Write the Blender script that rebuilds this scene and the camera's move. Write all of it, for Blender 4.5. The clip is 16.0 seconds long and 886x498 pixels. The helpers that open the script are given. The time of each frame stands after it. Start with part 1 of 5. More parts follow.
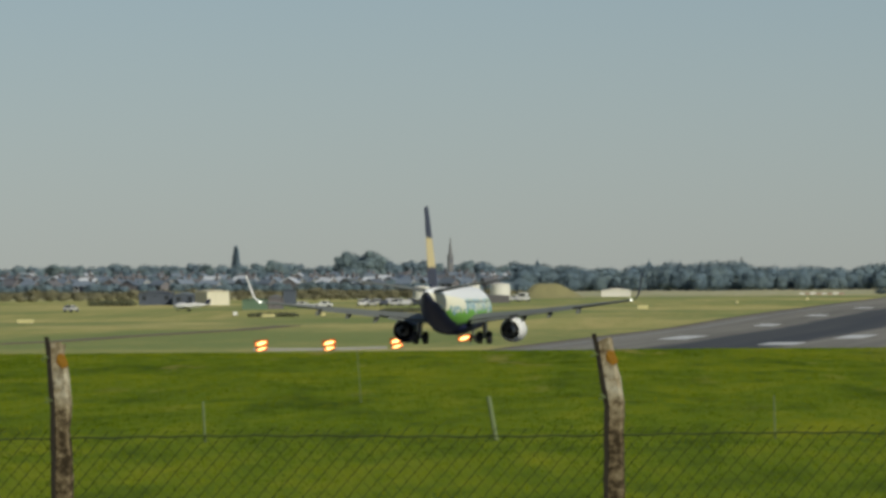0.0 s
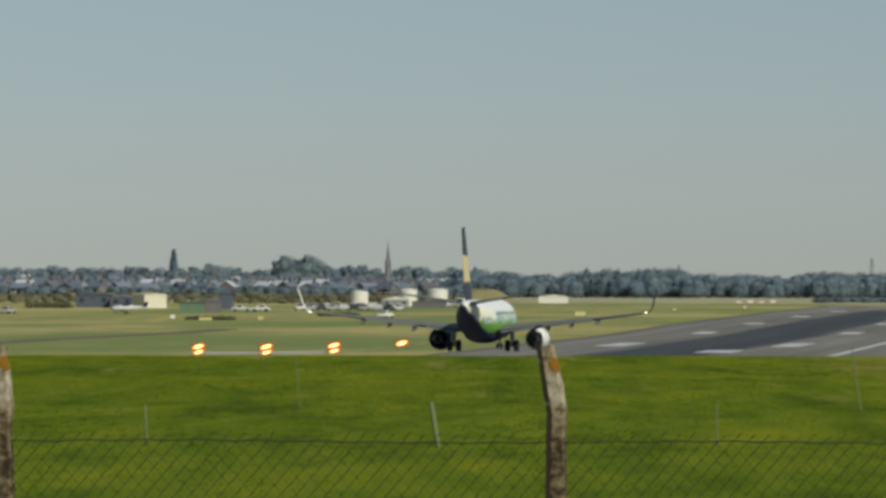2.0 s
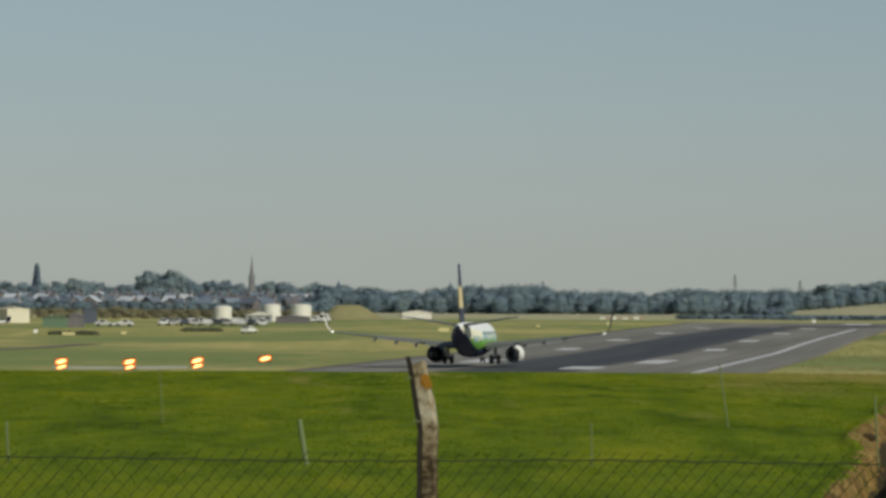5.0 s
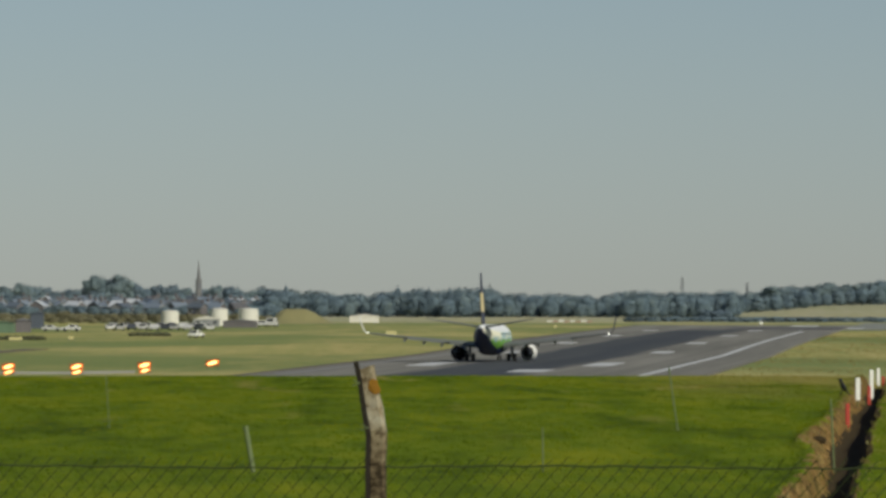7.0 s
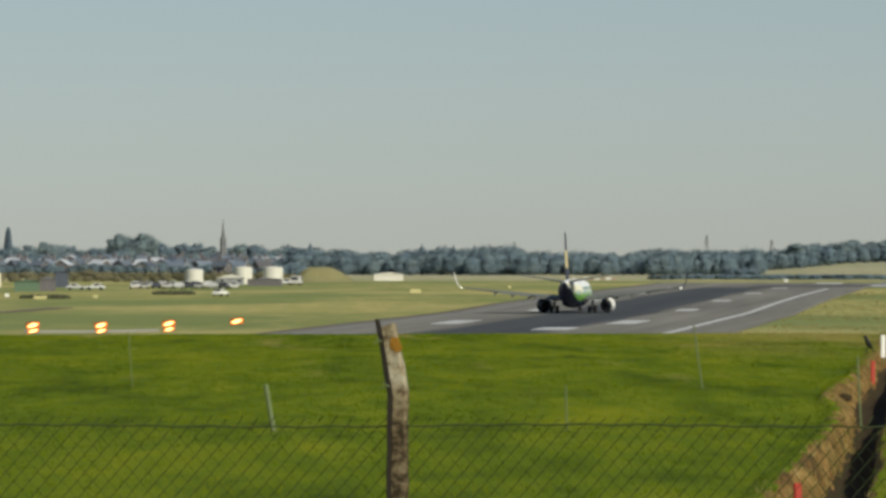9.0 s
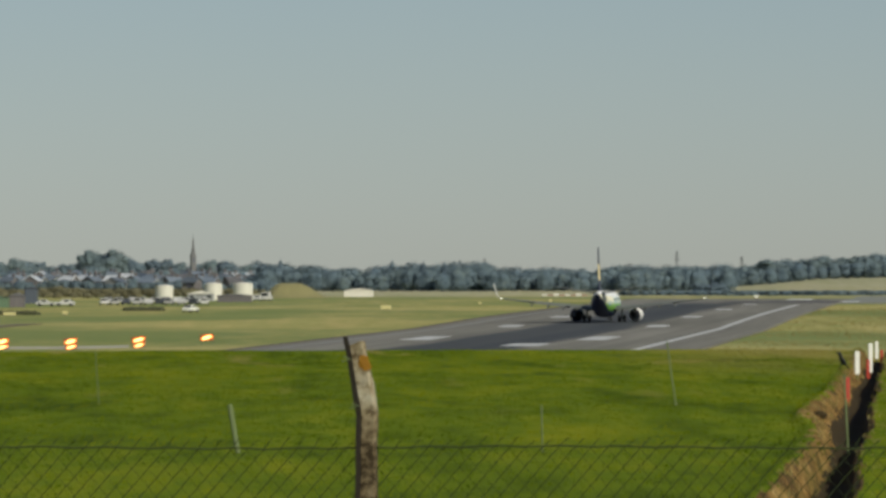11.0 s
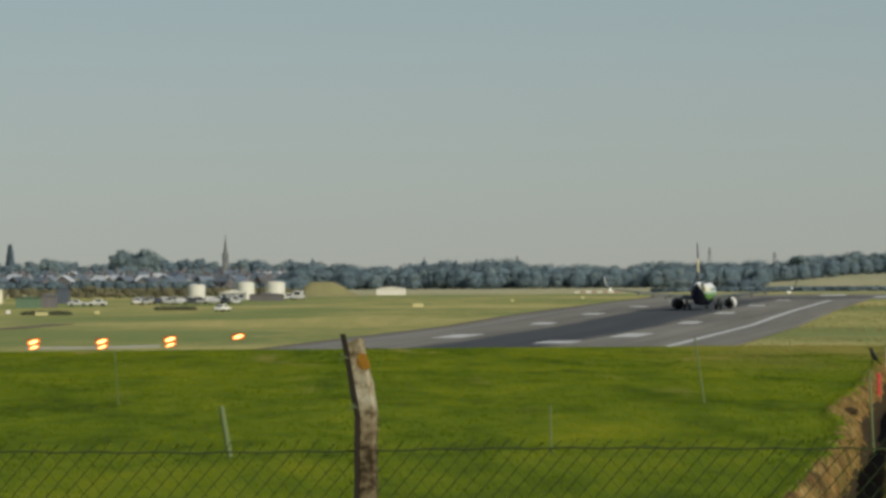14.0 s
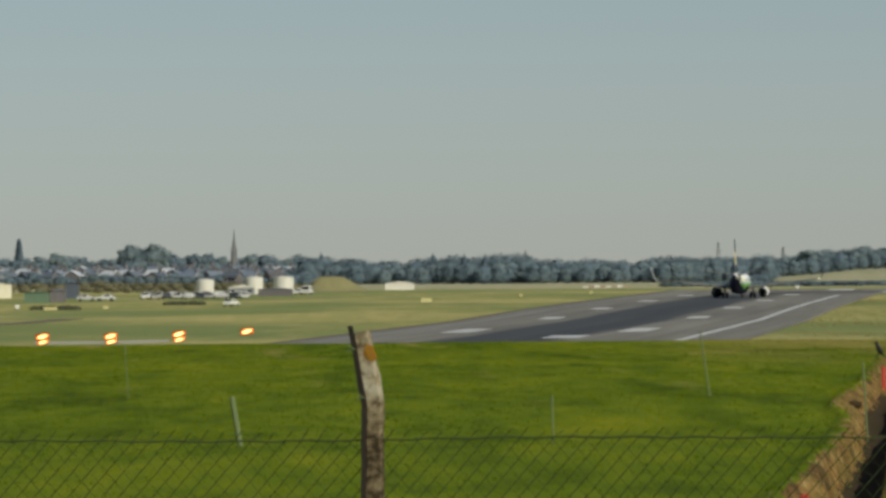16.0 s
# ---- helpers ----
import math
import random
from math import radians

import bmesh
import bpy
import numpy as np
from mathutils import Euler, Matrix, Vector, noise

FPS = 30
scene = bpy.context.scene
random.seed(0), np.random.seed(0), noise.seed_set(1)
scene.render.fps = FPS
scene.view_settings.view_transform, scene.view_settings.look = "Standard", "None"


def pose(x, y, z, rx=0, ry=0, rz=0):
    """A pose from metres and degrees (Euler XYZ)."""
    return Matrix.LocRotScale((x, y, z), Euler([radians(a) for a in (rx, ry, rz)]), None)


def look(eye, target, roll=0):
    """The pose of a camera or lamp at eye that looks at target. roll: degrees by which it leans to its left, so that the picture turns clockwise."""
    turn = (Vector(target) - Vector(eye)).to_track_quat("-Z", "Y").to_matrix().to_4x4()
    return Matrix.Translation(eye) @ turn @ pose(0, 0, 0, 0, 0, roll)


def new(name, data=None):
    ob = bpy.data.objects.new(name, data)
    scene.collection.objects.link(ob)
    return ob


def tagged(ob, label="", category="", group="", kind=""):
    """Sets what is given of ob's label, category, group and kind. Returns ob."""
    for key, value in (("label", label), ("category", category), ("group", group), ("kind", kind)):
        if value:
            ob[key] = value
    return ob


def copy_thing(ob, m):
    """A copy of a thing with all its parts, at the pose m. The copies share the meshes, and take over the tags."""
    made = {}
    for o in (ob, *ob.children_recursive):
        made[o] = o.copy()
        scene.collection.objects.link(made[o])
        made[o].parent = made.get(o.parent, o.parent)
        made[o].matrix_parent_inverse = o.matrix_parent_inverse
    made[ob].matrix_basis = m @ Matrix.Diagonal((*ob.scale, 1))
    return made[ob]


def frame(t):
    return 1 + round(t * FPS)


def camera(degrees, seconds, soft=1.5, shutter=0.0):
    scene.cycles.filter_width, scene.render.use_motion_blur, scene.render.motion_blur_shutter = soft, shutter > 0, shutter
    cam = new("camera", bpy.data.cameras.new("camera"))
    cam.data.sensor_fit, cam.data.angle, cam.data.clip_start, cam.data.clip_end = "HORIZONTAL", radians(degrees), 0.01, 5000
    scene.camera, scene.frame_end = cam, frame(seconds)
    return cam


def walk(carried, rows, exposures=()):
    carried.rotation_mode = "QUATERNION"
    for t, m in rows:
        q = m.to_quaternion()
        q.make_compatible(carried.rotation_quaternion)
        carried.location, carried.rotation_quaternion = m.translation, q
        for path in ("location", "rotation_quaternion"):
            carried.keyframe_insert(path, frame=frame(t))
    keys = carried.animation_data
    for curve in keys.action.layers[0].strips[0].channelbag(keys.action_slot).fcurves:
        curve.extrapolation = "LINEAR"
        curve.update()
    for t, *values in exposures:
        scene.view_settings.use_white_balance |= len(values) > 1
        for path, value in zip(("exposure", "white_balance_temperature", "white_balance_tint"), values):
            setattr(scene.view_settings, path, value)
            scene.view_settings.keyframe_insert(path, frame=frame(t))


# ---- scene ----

# ---------------------------------------------------------------- camera
cam = camera(7.798, 16.0, soft=3.3)
PATH = (
    # seconds, x, y, z, yaw to the right, pitch, lean (degrees)
    (0.0, 0.051, -2.433, 0.018, -1.7998, 0.2664, -0.382),
    (0.5, 0.037, -2.389, 0.017, -1.6535, 0.2771, -0.247),
    (1.0, 0.030, -2.397, 0.019, -1.5224, 0.2861, -0.101),
    (1.5, 0.017, -2.402, 0.015, -1.3783, 0.3015, 0.071),
    (2.0, 0.016, -2.392, 0.022, -1.2511, 0.3107, 0.137),
    (2.5, 0.004, -2.376, 0.015, -1.0937, 0.3227, 0.400),
    (3.0, 0.005, -2.347, 0.014, -0.9370, 0.3359, 0.522),
    (3.5, -0.009, -2.354, 0.015, -0.7438, 0.3486, 0.645),
    (4.0, -0.017, -2.079, 0.016, -0.5446, 0.3792, 0.622),
    (4.5, -0.024, -1.773, 0.013, -0.3017, 0.4178, 0.507),
    (5.0, -0.032, -1.609, 0.017, -0.0496, 0.4538, 0.327),
    (5.2, -0.027, -1.345, 0.021, 0.0405, 0.4576, 0.018),
    (7.3, -0.038, -0.855, 0.016, 0.4309, 0.4868, 0.099),
    (7.5, -0.026, -0.660, 0.012, 0.3294, 0.4105, 0.007),
    (8.0, -0.027, -0.670, 0.009, 0.1283, 0.2180, 0.061),
    (8.5, -0.023, -0.592, 0.012, 0.0755, 0.0981, -0.003),
    (9.0, -0.022, -0.622, 0.012, 0.2023, 0.1155, -0.017),
    (9.5, -0.026, -0.606, 0.013, 0.3834, 0.1768, -0.068),
    (9.7, -0.032, -0.468, 0.012, 0.4439, 0.2190, 0.005),
    (11.8, 0.015, 1.752, -0.002, 0.4548, 0.2593, -0.071),
    (12.0, 0.029, 2.079, -0.008, 0.3903, 0.1320, -0.088),
    (12.5, 0.022, 2.297, 0.017, 0.3324, -0.2087, -0.159),
    (13.0, 0.030, 2.435, -0.003, 0.2938, 0.0174, -0.195),
    (13.5, 0.081, 2.363, -0.007, 0.2379, 0.3658, -0.242),
    (14.0, 0.141, 2.395, -0.015, 0.1773, 0.2399, -0.365),
    (14.5, 0.165, 2.360, -0.020, 0.1293, 0.2363, -0.374),
    (15.0, 0.160, 2.364, -0.023, 0.1206, 0.2386, -0.406),
    (15.5, 0.161, 2.330, -0.024, 0.1198, 0.2378, -0.408),
    (16.0, 0.158, 1.555, -0.021, 0.1010, 0.1942, -0.383),
)
EXPOSURE = ((0.0, -0.10, 5860), (4.0, -0.05, 5860), (5.0, -0.12, 5900), (7.4, -0.14, 5950), (8.0, -0.02, 5980), (9.0, 0.12, 6020), (9.5, 0.06, 6020), (12.0, -0.05, 6020), (12.6, -0.01, 6020),
            (13.5, -0.09, 6050), (16.0, -0.06, 6020))     # seconds, stops, kelvin
TINT = 8


def eye(x, y, z, yaw, pitch, lean):
    return pose(x, y, z) @ pose(0, 0, 0, 0, 0, -yaw) @ pose(0, 0, 0, 90 + pitch) @ pose(0, 0, 0, 0, 0, lean)


walk(cam, [(t, eye(*row)) for t, *row in PATH], exposures=[(t, stops, kelvin, TINT) for t, stops, kelvin in EXPOSURE])

# ---------------------------------------------------------------- light
SUN_EL, SUN_AZ = 32.0, 140.0      # degrees; azimuth clockwise from +y (away from the camera)
world = bpy.data.worlds.new("world")
scene.world = world
world.use_nodes = True
wn, wl = world.node_tree.nodes, world.node_tree.links
sky = wn.new("ShaderNodeTexSky")
sky.sky_type, sky.sun_disc = "NISHITA", False
sky.sun_elevation, sky.sun_rotation = radians(SUN_EL), radians(SUN_AZ)
sky.air_density, sky.dust_density, sky.ozone_density, sky.altitude = 1.0, 0.13, 5.0, 0
wn["Background"].inputs["Strength"].default_value = 0.057
soft_sky = wn.new("ShaderNodeHueSaturation")
soft_sky.inputs["Saturation"].default_value = 0.70
wl.new(sky.outputs[0], soft_sky.inputs["Color"])
wl.new(soft_sky.outputs[0], wn["Background"].inputs["Color"])
sun = new("sun", bpy.data.lights.new("sun", "SUN"))
sun.data.energy, sun.data.angle, sun.data.color = 4.2, radians(0.53), (1.0, 0.90, 0.70)
a, e = radians(SUN_AZ), radians(SUN_EL)
sun.matrix_world = look((200 * math.sin(a) * math.cos(e), 200 * math.cos(a) * math.cos(e), 200 * math.sin(e)), (0, 0, 0))


# ---------------------------------------------------------------- materials
def rgb(c):
    return (c[0], c[1], c[2], 1.0)


class Nodes:
    """A small helper to wire a material's nodes."""

    def __init__(self, name):
        self.mat = bpy.data.materials.new(name)
        self.mat.use_nodes = True
        self.tree = self.mat.node_tree
        self.bsdf = self.tree.nodes["Principled BSDF"]

    def add(self, kind, **props):
        n = self.tree.nodes.new(kind)
        for k, v in props.items():
            if k in n.inputs:
                n.inputs[k].default_value = v
        return n

    def link(self, a, b):
        self.tree.links.new(a, b)

    def coords(self, stretch=(1, 1, 1), space="Object"):
        tc = self.add("ShaderNodeTexCoord")
        mp = self.add("ShaderNodeMapping")
        mp.inputs["Scale"].default_value = stretch
        self.link(tc.outputs[space], mp.inputs["Vector"])
        return mp.outputs[0]

    def noise(self, scale, detail=4.0, rough=0.6, vec=None):
        n = self.add("ShaderNodeTexNoise")
        n.inputs["Scale"].default_value, n.inputs["Detail"].default_value, n.inputs["Roughness"].default_value = scale, detail, rough
        if vec is not None:
            self.link(vec, n.inputs["Vector"])
        return n.outputs["Fac"]

    def ramp(self, fac, stops):
        r = self.add("ShaderNodeValToRGB")
        els = r.color_ramp.elements
        while len(els) < len(stops):
            els.new(0.5)
        for el, (p, c) in zip(els, stops):
            el.position, el.color = p, rgb(c)
        self.link(fac, r.inputs[0])
        return r.outputs[0]

    def math(self, op, a, b=None, c=None):
        n = self.add("ShaderNodeMath")
        n.operation = op
        for i, v in enumerate((a, b, c)):
            if v is None:
                continue
            if isinstance(v, (int, float)):
                n.inputs[i].default_value = v
            else:
                self.link(v, n.inputs[i])
        return n.outputs[0]

    def mix(self, fac, a, b, blend="MIX"):
        n = self.add("ShaderNodeMix")
        n.data_type, n.blend_type = "RGBA", blend
        for i, v in ((0, fac), (6, a), (7, b)):
            if isinstance(v, (int, float)):
                n.inputs[i].default_value = v
            elif isinstance(v, tuple):
                n.inputs[i].default_value = rgb(v)
            else:
                self.link(v, n.inputs[i])
        return n.outputs[2]

    def bump(self, fac, strength=0.3, distance=0.02):
        b = self.add("ShaderNodeBump")
        b.inputs["Strength"].default_value, b.inputs["Distance"].default_value = strength, distance
        self.link(fac, b.inputs["Height"])
        self.link(b.outputs[0], self.bsdf.inputs["Normal"])

    def done(self, color, rough=0.7, metal=0.0, spec=0.5):
        if isinstance(color, tuple):
            self.bsdf.inputs["Base Color"].default_value = rgb(color)
        else:
            self.link(color, self.bsdf.inputs["Base Color"])
        if isinstance(rough, (int, float)):
            self.bsdf.inputs["Roughness"].default_value = rough
        else:
            self.link(rough, self.bsdf.inputs["Roughness"])
        self.bsdf.inputs["Metallic"].default_value = metal
        self.bsdf.inputs["Specular IOR Level"].default_value = spec
        return self.mat


def worn(name, base, dark=None, fine=8.0, coarse=0.7, rough=0.7, metal=0.0, bump=0.2, dist=0.01, per_object=0.0, spec=0.5):
    """A surface of one colour with grain, stains and relief."""
    dark = dark or tuple(v * 0.62 for v in base)
    n = Nodes(name)
    v = n.coords()
    f, c = n.noise(fine, 5, 0.65, v), n.noise(coarse, 3, 0.6, v)
    col = n.mix(n.math("MULTIPLY", c, 0.75), base, dark)
    col = n.mix(n.math("MULTIPLY", f, 0.45), col, tuple(v * 0.75 for v in base))
    if per_object:
        info = n.add("ShaderNodeObjectInfo")
        k = n.math("MULTIPLY_ADD", info.outputs["Random"], per_object, 1 - per_object / 2)
        hsv = n.add("ShaderNodeHueSaturation")
        n.link(k, hsv.inputs["Value"])
        n.link(col, hsv.inputs["Color"])
        col = hsv.outputs[0]
    n.bump(f, bump, dist)
    return n.done(col, n.math("MULTIPLY_ADD", f, 0.2, rough - 0.1), metal, spec)


def dry_patch(n, v):
    """Where the far rim of the field has dried out beside the ditch."""
    sep = n.add("ShaderNodeSeparateXYZ")
    n.link(v, sep.inputs[0])
    x, y, _ = sep.outputs
    side = n.add("ShaderNodeMapRange")
    side.inputs["From Min"].default_value, side.inputs["From Max"].default_value = 0.030, 0.062
    n.link(n.math("DIVIDE", x, y), side.inputs["Value"])
    deep = n.add("ShaderNodeMapRange")
    deep.inputs["From Min"].default_value, deep.inputs["From Max"].default_value = 140, 192
    n.link(y, deep.inputs["Value"])
    patchy = n.ramp(n.noise(1.0, 4, 0.65, n.coords((0.3, 0.05, 1))), [(0.34, (0, 0, 0)), (0.52, (0.9, 0.9, 0.9))])
    near = n.add("ShaderNodeMapRange")
    near.inputs["From Min"].default_value, near.inputs["From Max"].default_value = 95, 150
    n.link(y, near.inputs["Value"])
    dash = n.ramp(n.noise(1.0, 3, 0.6, n.coords((0.55, 0.045, 1))), [(0.60, (0, 0, 0)), (0.70, (0.75, 0.75, 0.75))])
    rim = n.math("MULTIPLY", n.math("MULTIPLY", side.outputs[0], deep.outputs[0]), patchy)
    return n.math("MAXIMUM", rim, n.math("MULTIPLY", near.outputs[0], dash))


def ground_mat():
    """Mown field: lush green by the fence, drier and browner on the airfield."""
    n = Nodes("grass_ground")
    v = n.coords()
    long_v = n.coords((0.35, 0.05, 1))
    big, mid, fine = n.noise(0.05, 4, 0.6, v), n.noise(1.0, 4, 0.6, long_v), n.noise(9.0, 3, 0.7, v)
    small = n.noise(1.0, 4, 0.65, n.coords((1.3, 0.16, 1)))
    mid = n.math("ADD", n.math("MULTIPLY", mid, 0.5), n.math("MULTIPLY_ADD", big, 0.20, n.math("MULTIPLY_ADD", small, 0.5, -0.10)))
    lush = n.ramp(mid, [(0.36, (0.040, 0.074, 0.001)), (0.49, (0.122, 0.174, 0.002)), (0.64, (0.226, 0.246, 0.005))])
    far_v = n.coords((0.008, 0.0065, 1))
    broad = n.noise(1.0, 4, 0.62, far_v)
    dry = n.ramp(broad, [(0.30, (0.240, 0.256, 0.078)), (0.50, (0.365, 0.340, 0.118)), (0.70, (0.505, 0.426, 0.182))])
    sep = n.add("ShaderNodeSeparateXYZ")
    n.link(v, sep.inputs[0])
    far = n.math("MULTIPLY", n.math("SUBTRACT", sep.outputs["Y"], 215.0), 0.02)
    far_c = n.add("ShaderNodeClamp")
    n.link(far, far_c.inputs[0])
    rough_v = n.noise(1.0, 5, 0.65, n.coords((0.05, 0.03, 1)))
    dry = n.mix(n.math("MULTIPLY", rough_v, 0.55), dry, (0.27, 0.282, 0.105))
    tussock = n.noise(1.0, 5, 0.72, n.coords((0.22, 0.009, 1)))
    dry = n.mix(n.ramp(tussock, [(0.44, (0, 0, 0)), (0.64, (0.75, 0.75, 0.75))]), dry, (0.46, 0.385, 0.155))
    bands = n.noise(1.0, 5, 0.62, n.coords((0.014, 0.0042, 1)))
    dry = n.mix(n.ramp(bands, [(0.44, (0, 0, 0)), (0.58, (0.85, 0.85, 0.85))]), dry, (0.175, 0.222, 0.078))
    lush = n.mix(dry_patch(n, v), lush, (0.330, 0.270, 0.075))
    lush = n.mix(n.math("MULTIPLY", fine, 0.35), lush, (0.09, 0.11, 0.012))
    hay = n.math("MULTIPLY", n.math("SUBTRACT", sep.outputs["Y"], 1690.0), 0.004)
    hay_c = n.add("ShaderNodeClamp")
    n.link(hay, hay_c.inputs[0])
    dry = n.mix(n.math("MULTIPLY", hay_c.outputs[0], n.math("MULTIPLY", tussock, 1.3)), dry, (0.44, 0.41, 0.29))
    col = n.mix(far_c.outputs[0], lush, dry)
    n.bump(fine, 0.5, 0.05)
    return n.done(col, 0.95, 0.0, 0.05)


def grass_blade_mat(name, stops, dry_side=False):
    n = Nodes(name)
    v = n.coords((0.35, 0.06, 0.2))
    patch = n.noise(1.0, 6, 0.74, v)
    geo = n.add("ShaderNodeNewGeometry")
    k = n.math("MULTIPLY_ADD", geo.outputs["Random Per Island"], 0.20, -0.10)
    col = n.ramp(n.math("ADD", patch, k), stops)
    if dry_side:
        col = n.mix(dry_patch(n, n.coords()), col, (0.36, 0.29, 0.08))
    mat = n.done(col, 0.8, 0.0, 0.05)
    tr = n.add("ShaderNodeBsdfTranslucent")
    n.link(col, tr.inputs["Color"])
    mx = n.add("ShaderNodeMixShader", Fac=0.25)
    mx.inputs[0].default_value = 0.5
    out = n.tree.nodes["Material Output"]
    n.link(n.bsdf.outputs[0], mx.inputs[1])
    n.link(tr.outputs[0], mx.inputs[2])
    n.link(mx.outputs[0], out.inputs[0])
    return mat


def runway_mat():
    """Grey asphalt with the dark band of tyre rubber along the middle."""
    n = Nodes("runway_asphalt")
    v = n.coords()
    sep = n.add("ShaderNodeSeparateXYZ")
    n.link(v, sep.inputs[0])
    streak = n.noise(1.0, 5, 0.7, n.coords((0.5, 0.006, 1)))
    fine = n.noise(0.6, 4, 0.7, v)
    seam = n.noise(1.0, 3, 0.5, n.coords((0.16, 0.0015, 1)))
    tone = n.math("ADD", n.math("MULTIPLY", streak, 0.6), n.math("MULTIPLY", seam, 0.4))
    base = n.ramp(tone, [(0.36, (0.152, 0.146, 0.128)), (0.5, (0.196, 0.187, 0.163)), (0.64, (0.245, 0.234, 0.204))])
    across = n.math("ABSOLUTE", n.math("SUBTRACT", sep.outputs["X"], 2.1))
    edge = n.math("ADD", across, n.math("MULTIPLY", n.math("SUBTRACT", streak, 0.5), 6.0))
    rub = n.add("ShaderNodeMapRange")
    rub.inputs["From Min"].default_value, rub.inputs["From Max"].default_value = 8.4, 6.6
    n.link(edge, rub.inputs["Value"])
    along = n.add("ShaderNodeMapRange")
    along.inputs["From Min"].default_value, along.inputs["From Max"].default_value = 1500, 1400
    n.link(sep.outputs["Y"], along.inputs["Value"])
    col = n.mix(n.math("MULTIPLY", rub.outputs[0], n.math("MULTIPLY", along.outputs[0], n.math("MULTIPLY_ADD", seam, 0.5, 0.68))), base, (0.064, 0.069, 0.077))
    n.bump(fine, 0.2, 0.02)
    return n.done(col, 0.9, 0.0, 0.08)


M_GROUND = ground_mat()
M_RUNWAY = runway_mat()
M_MARK = worn("runway_paint", (0.62, 0.62, 0.60), (0.40, 0.40, 0.40), 2.0, 0.12, 0.6)
M_FADED = worn("faded_paint", (0.24, 0.235, 0.225), (0.17, 0.165, 0.16), 2.0, 0.12, 0.8)
M_TRACK = worn("dirt_track", (0.155, 0.130, 0.068), (0.085, 0.074, 0.040), 1.5, 0.1, 0.9)
M_SOIL = worn("worn_verge_soil", (0.120, 0.095, 0.060), (0.070, 0.058, 0.038), 1.5, 0.1, 0.95)
M_APRON = worn("weathered_apron", (0.245, 0.250, 0.215), (0.175, 0.185, 0.150), 0.5, 0.04, 0.9)
M_SLAB = worn("pale_concrete", (0.36, 0.35, 0.32), None, 1.5, 0.1, 0.8)
M_TARMAC = worn("taxiway_asphalt", (0.085, 0.080, 0.075), None, 1.5, 0.05, 0.85)


def earth_mat():
    """Crumbling bank: dry tan soil, darker clods and bits of green."""
    n = Nodes("dry_earth")
    clod, big = n.noise(1.0, 5, 0.7, n.coords((4.0, 0.55, 3.0))), n.noise(1.0, 3, 0.6, n.coords((1.6, 0.3, 1.0)))
    col = n.ramp(clod, [(0.34, (0.040, 0.026, 0.010)), (0.48, (0.150, 0.086, 0.024)), (0.60, (0.290, 0.178, 0.052)), (0.74, (0.470, 0.340, 0.150))])
    col = n.mix(n.ramp(big, [(0.46, (0, 0, 0)), (0.64, (0.40, 0.40, 0.40))]), col, (0.105, 0.105, 0.022))
    n.bump(clod, 0.8, 0.06)
    return n.done(col, 0.95, 0.0, 0.1)


M_EARTH = earth_mat()
# Mud colour that also holds the shade inside the ditch and burrow.
M_MUDSHADE = worn("dark_mud_and_shade", (0.058, 0.042, 0.020), (0.024, 0.018, 0.009), 5.0, 1.2, 0.98, bump=0.8, dist=0.06, spec=0.1)


def post_mat():
    """Old concrete, blotched with dark moss and pale scars."""
    n = Nodes("mossy_concrete")
    v = n.coords()
    blot, fine = n.noise(22.0, 5, 0.65, v), n.noise(90.0, 4, 0.6, v)
    sep = n.add("ShaderNodeSeparateXYZ")
    n.link(v, sep.inputs[0])
    low = n.add("ShaderNodeMapRange")
    low.inputs["From Min"].default_value, low.inputs["From Max"].default_value = 1.55, 1.25
    low.inputs["To Max"].default_value = 0.17
    n.link(sep.outputs["Z"], low.inputs["Value"])
    k = n.math("SUBTRACT", n.math("ADD", n.math("MULTIPLY_ADD", blot, 0.8, 0.05), n.math("MULTIPLY", fine, 0.2)), low.outputs[0])
    col = n.ramp(k, [(0.32, (0.034, 0.025, 0.014)), (0.43, (0.120, 0.090, 0.050)), (0.56, (0.245, 0.200, 0.122)), (0.70, (0.400, 0.355, 0.260))])
    scar = n.add("ShaderNodeMapRange")            # fresh pale break below the top
    scar.inputs["From Min"].default_value, scar.inputs["From Max"].default_value = 0.11, 0.03
    n.link(n.math("ABSOLUTE", n.math("SUBTRACT", sep.outputs["Z"], 1.58)), scar.inputs["Value"])
    flake = n.ramp(n.noise(14.0, 4, 0.6, v), [(0.40, (0, 0, 0)), (0.56, (0.8, 0.8, 0.8))])
    col = n.mix(n.math("MULTIPLY", scar.outputs[0], flake), col, (0.46, 0.42, 0.32))
    n.bump(k, 0.8, 0.012)
    return n.done(col, 0.92, 0.0, 0.1)


M_CONCRETE = post_mat()
M_SHADE_STRIP = worn("shaded_side_strip", (0.055, 0.040, 0.028), (0.03, 0.022, 0.016), 40.0, 7.0, 0.85)
M_LICHEN = worn("orange_lichen", (0.30, 0.145, 0.016), (0.13, 0.075, 0.020), 60.0, 22.0, 0.95, spec=0.1)
M_WIRE = worn("weathered_galvanised_wire", (0.050, 0.064, 0.024), (0.026, 0.034, 0.013), 40.0, 5.0, 0.9, 0.0, spec=0.15)
M_STAKE = worn("weathered_steel_stake", (0.165, 0.205, 0.080), (0.090, 0.115, 0.045), 30.0, 5.0, 0.8, 0.0)


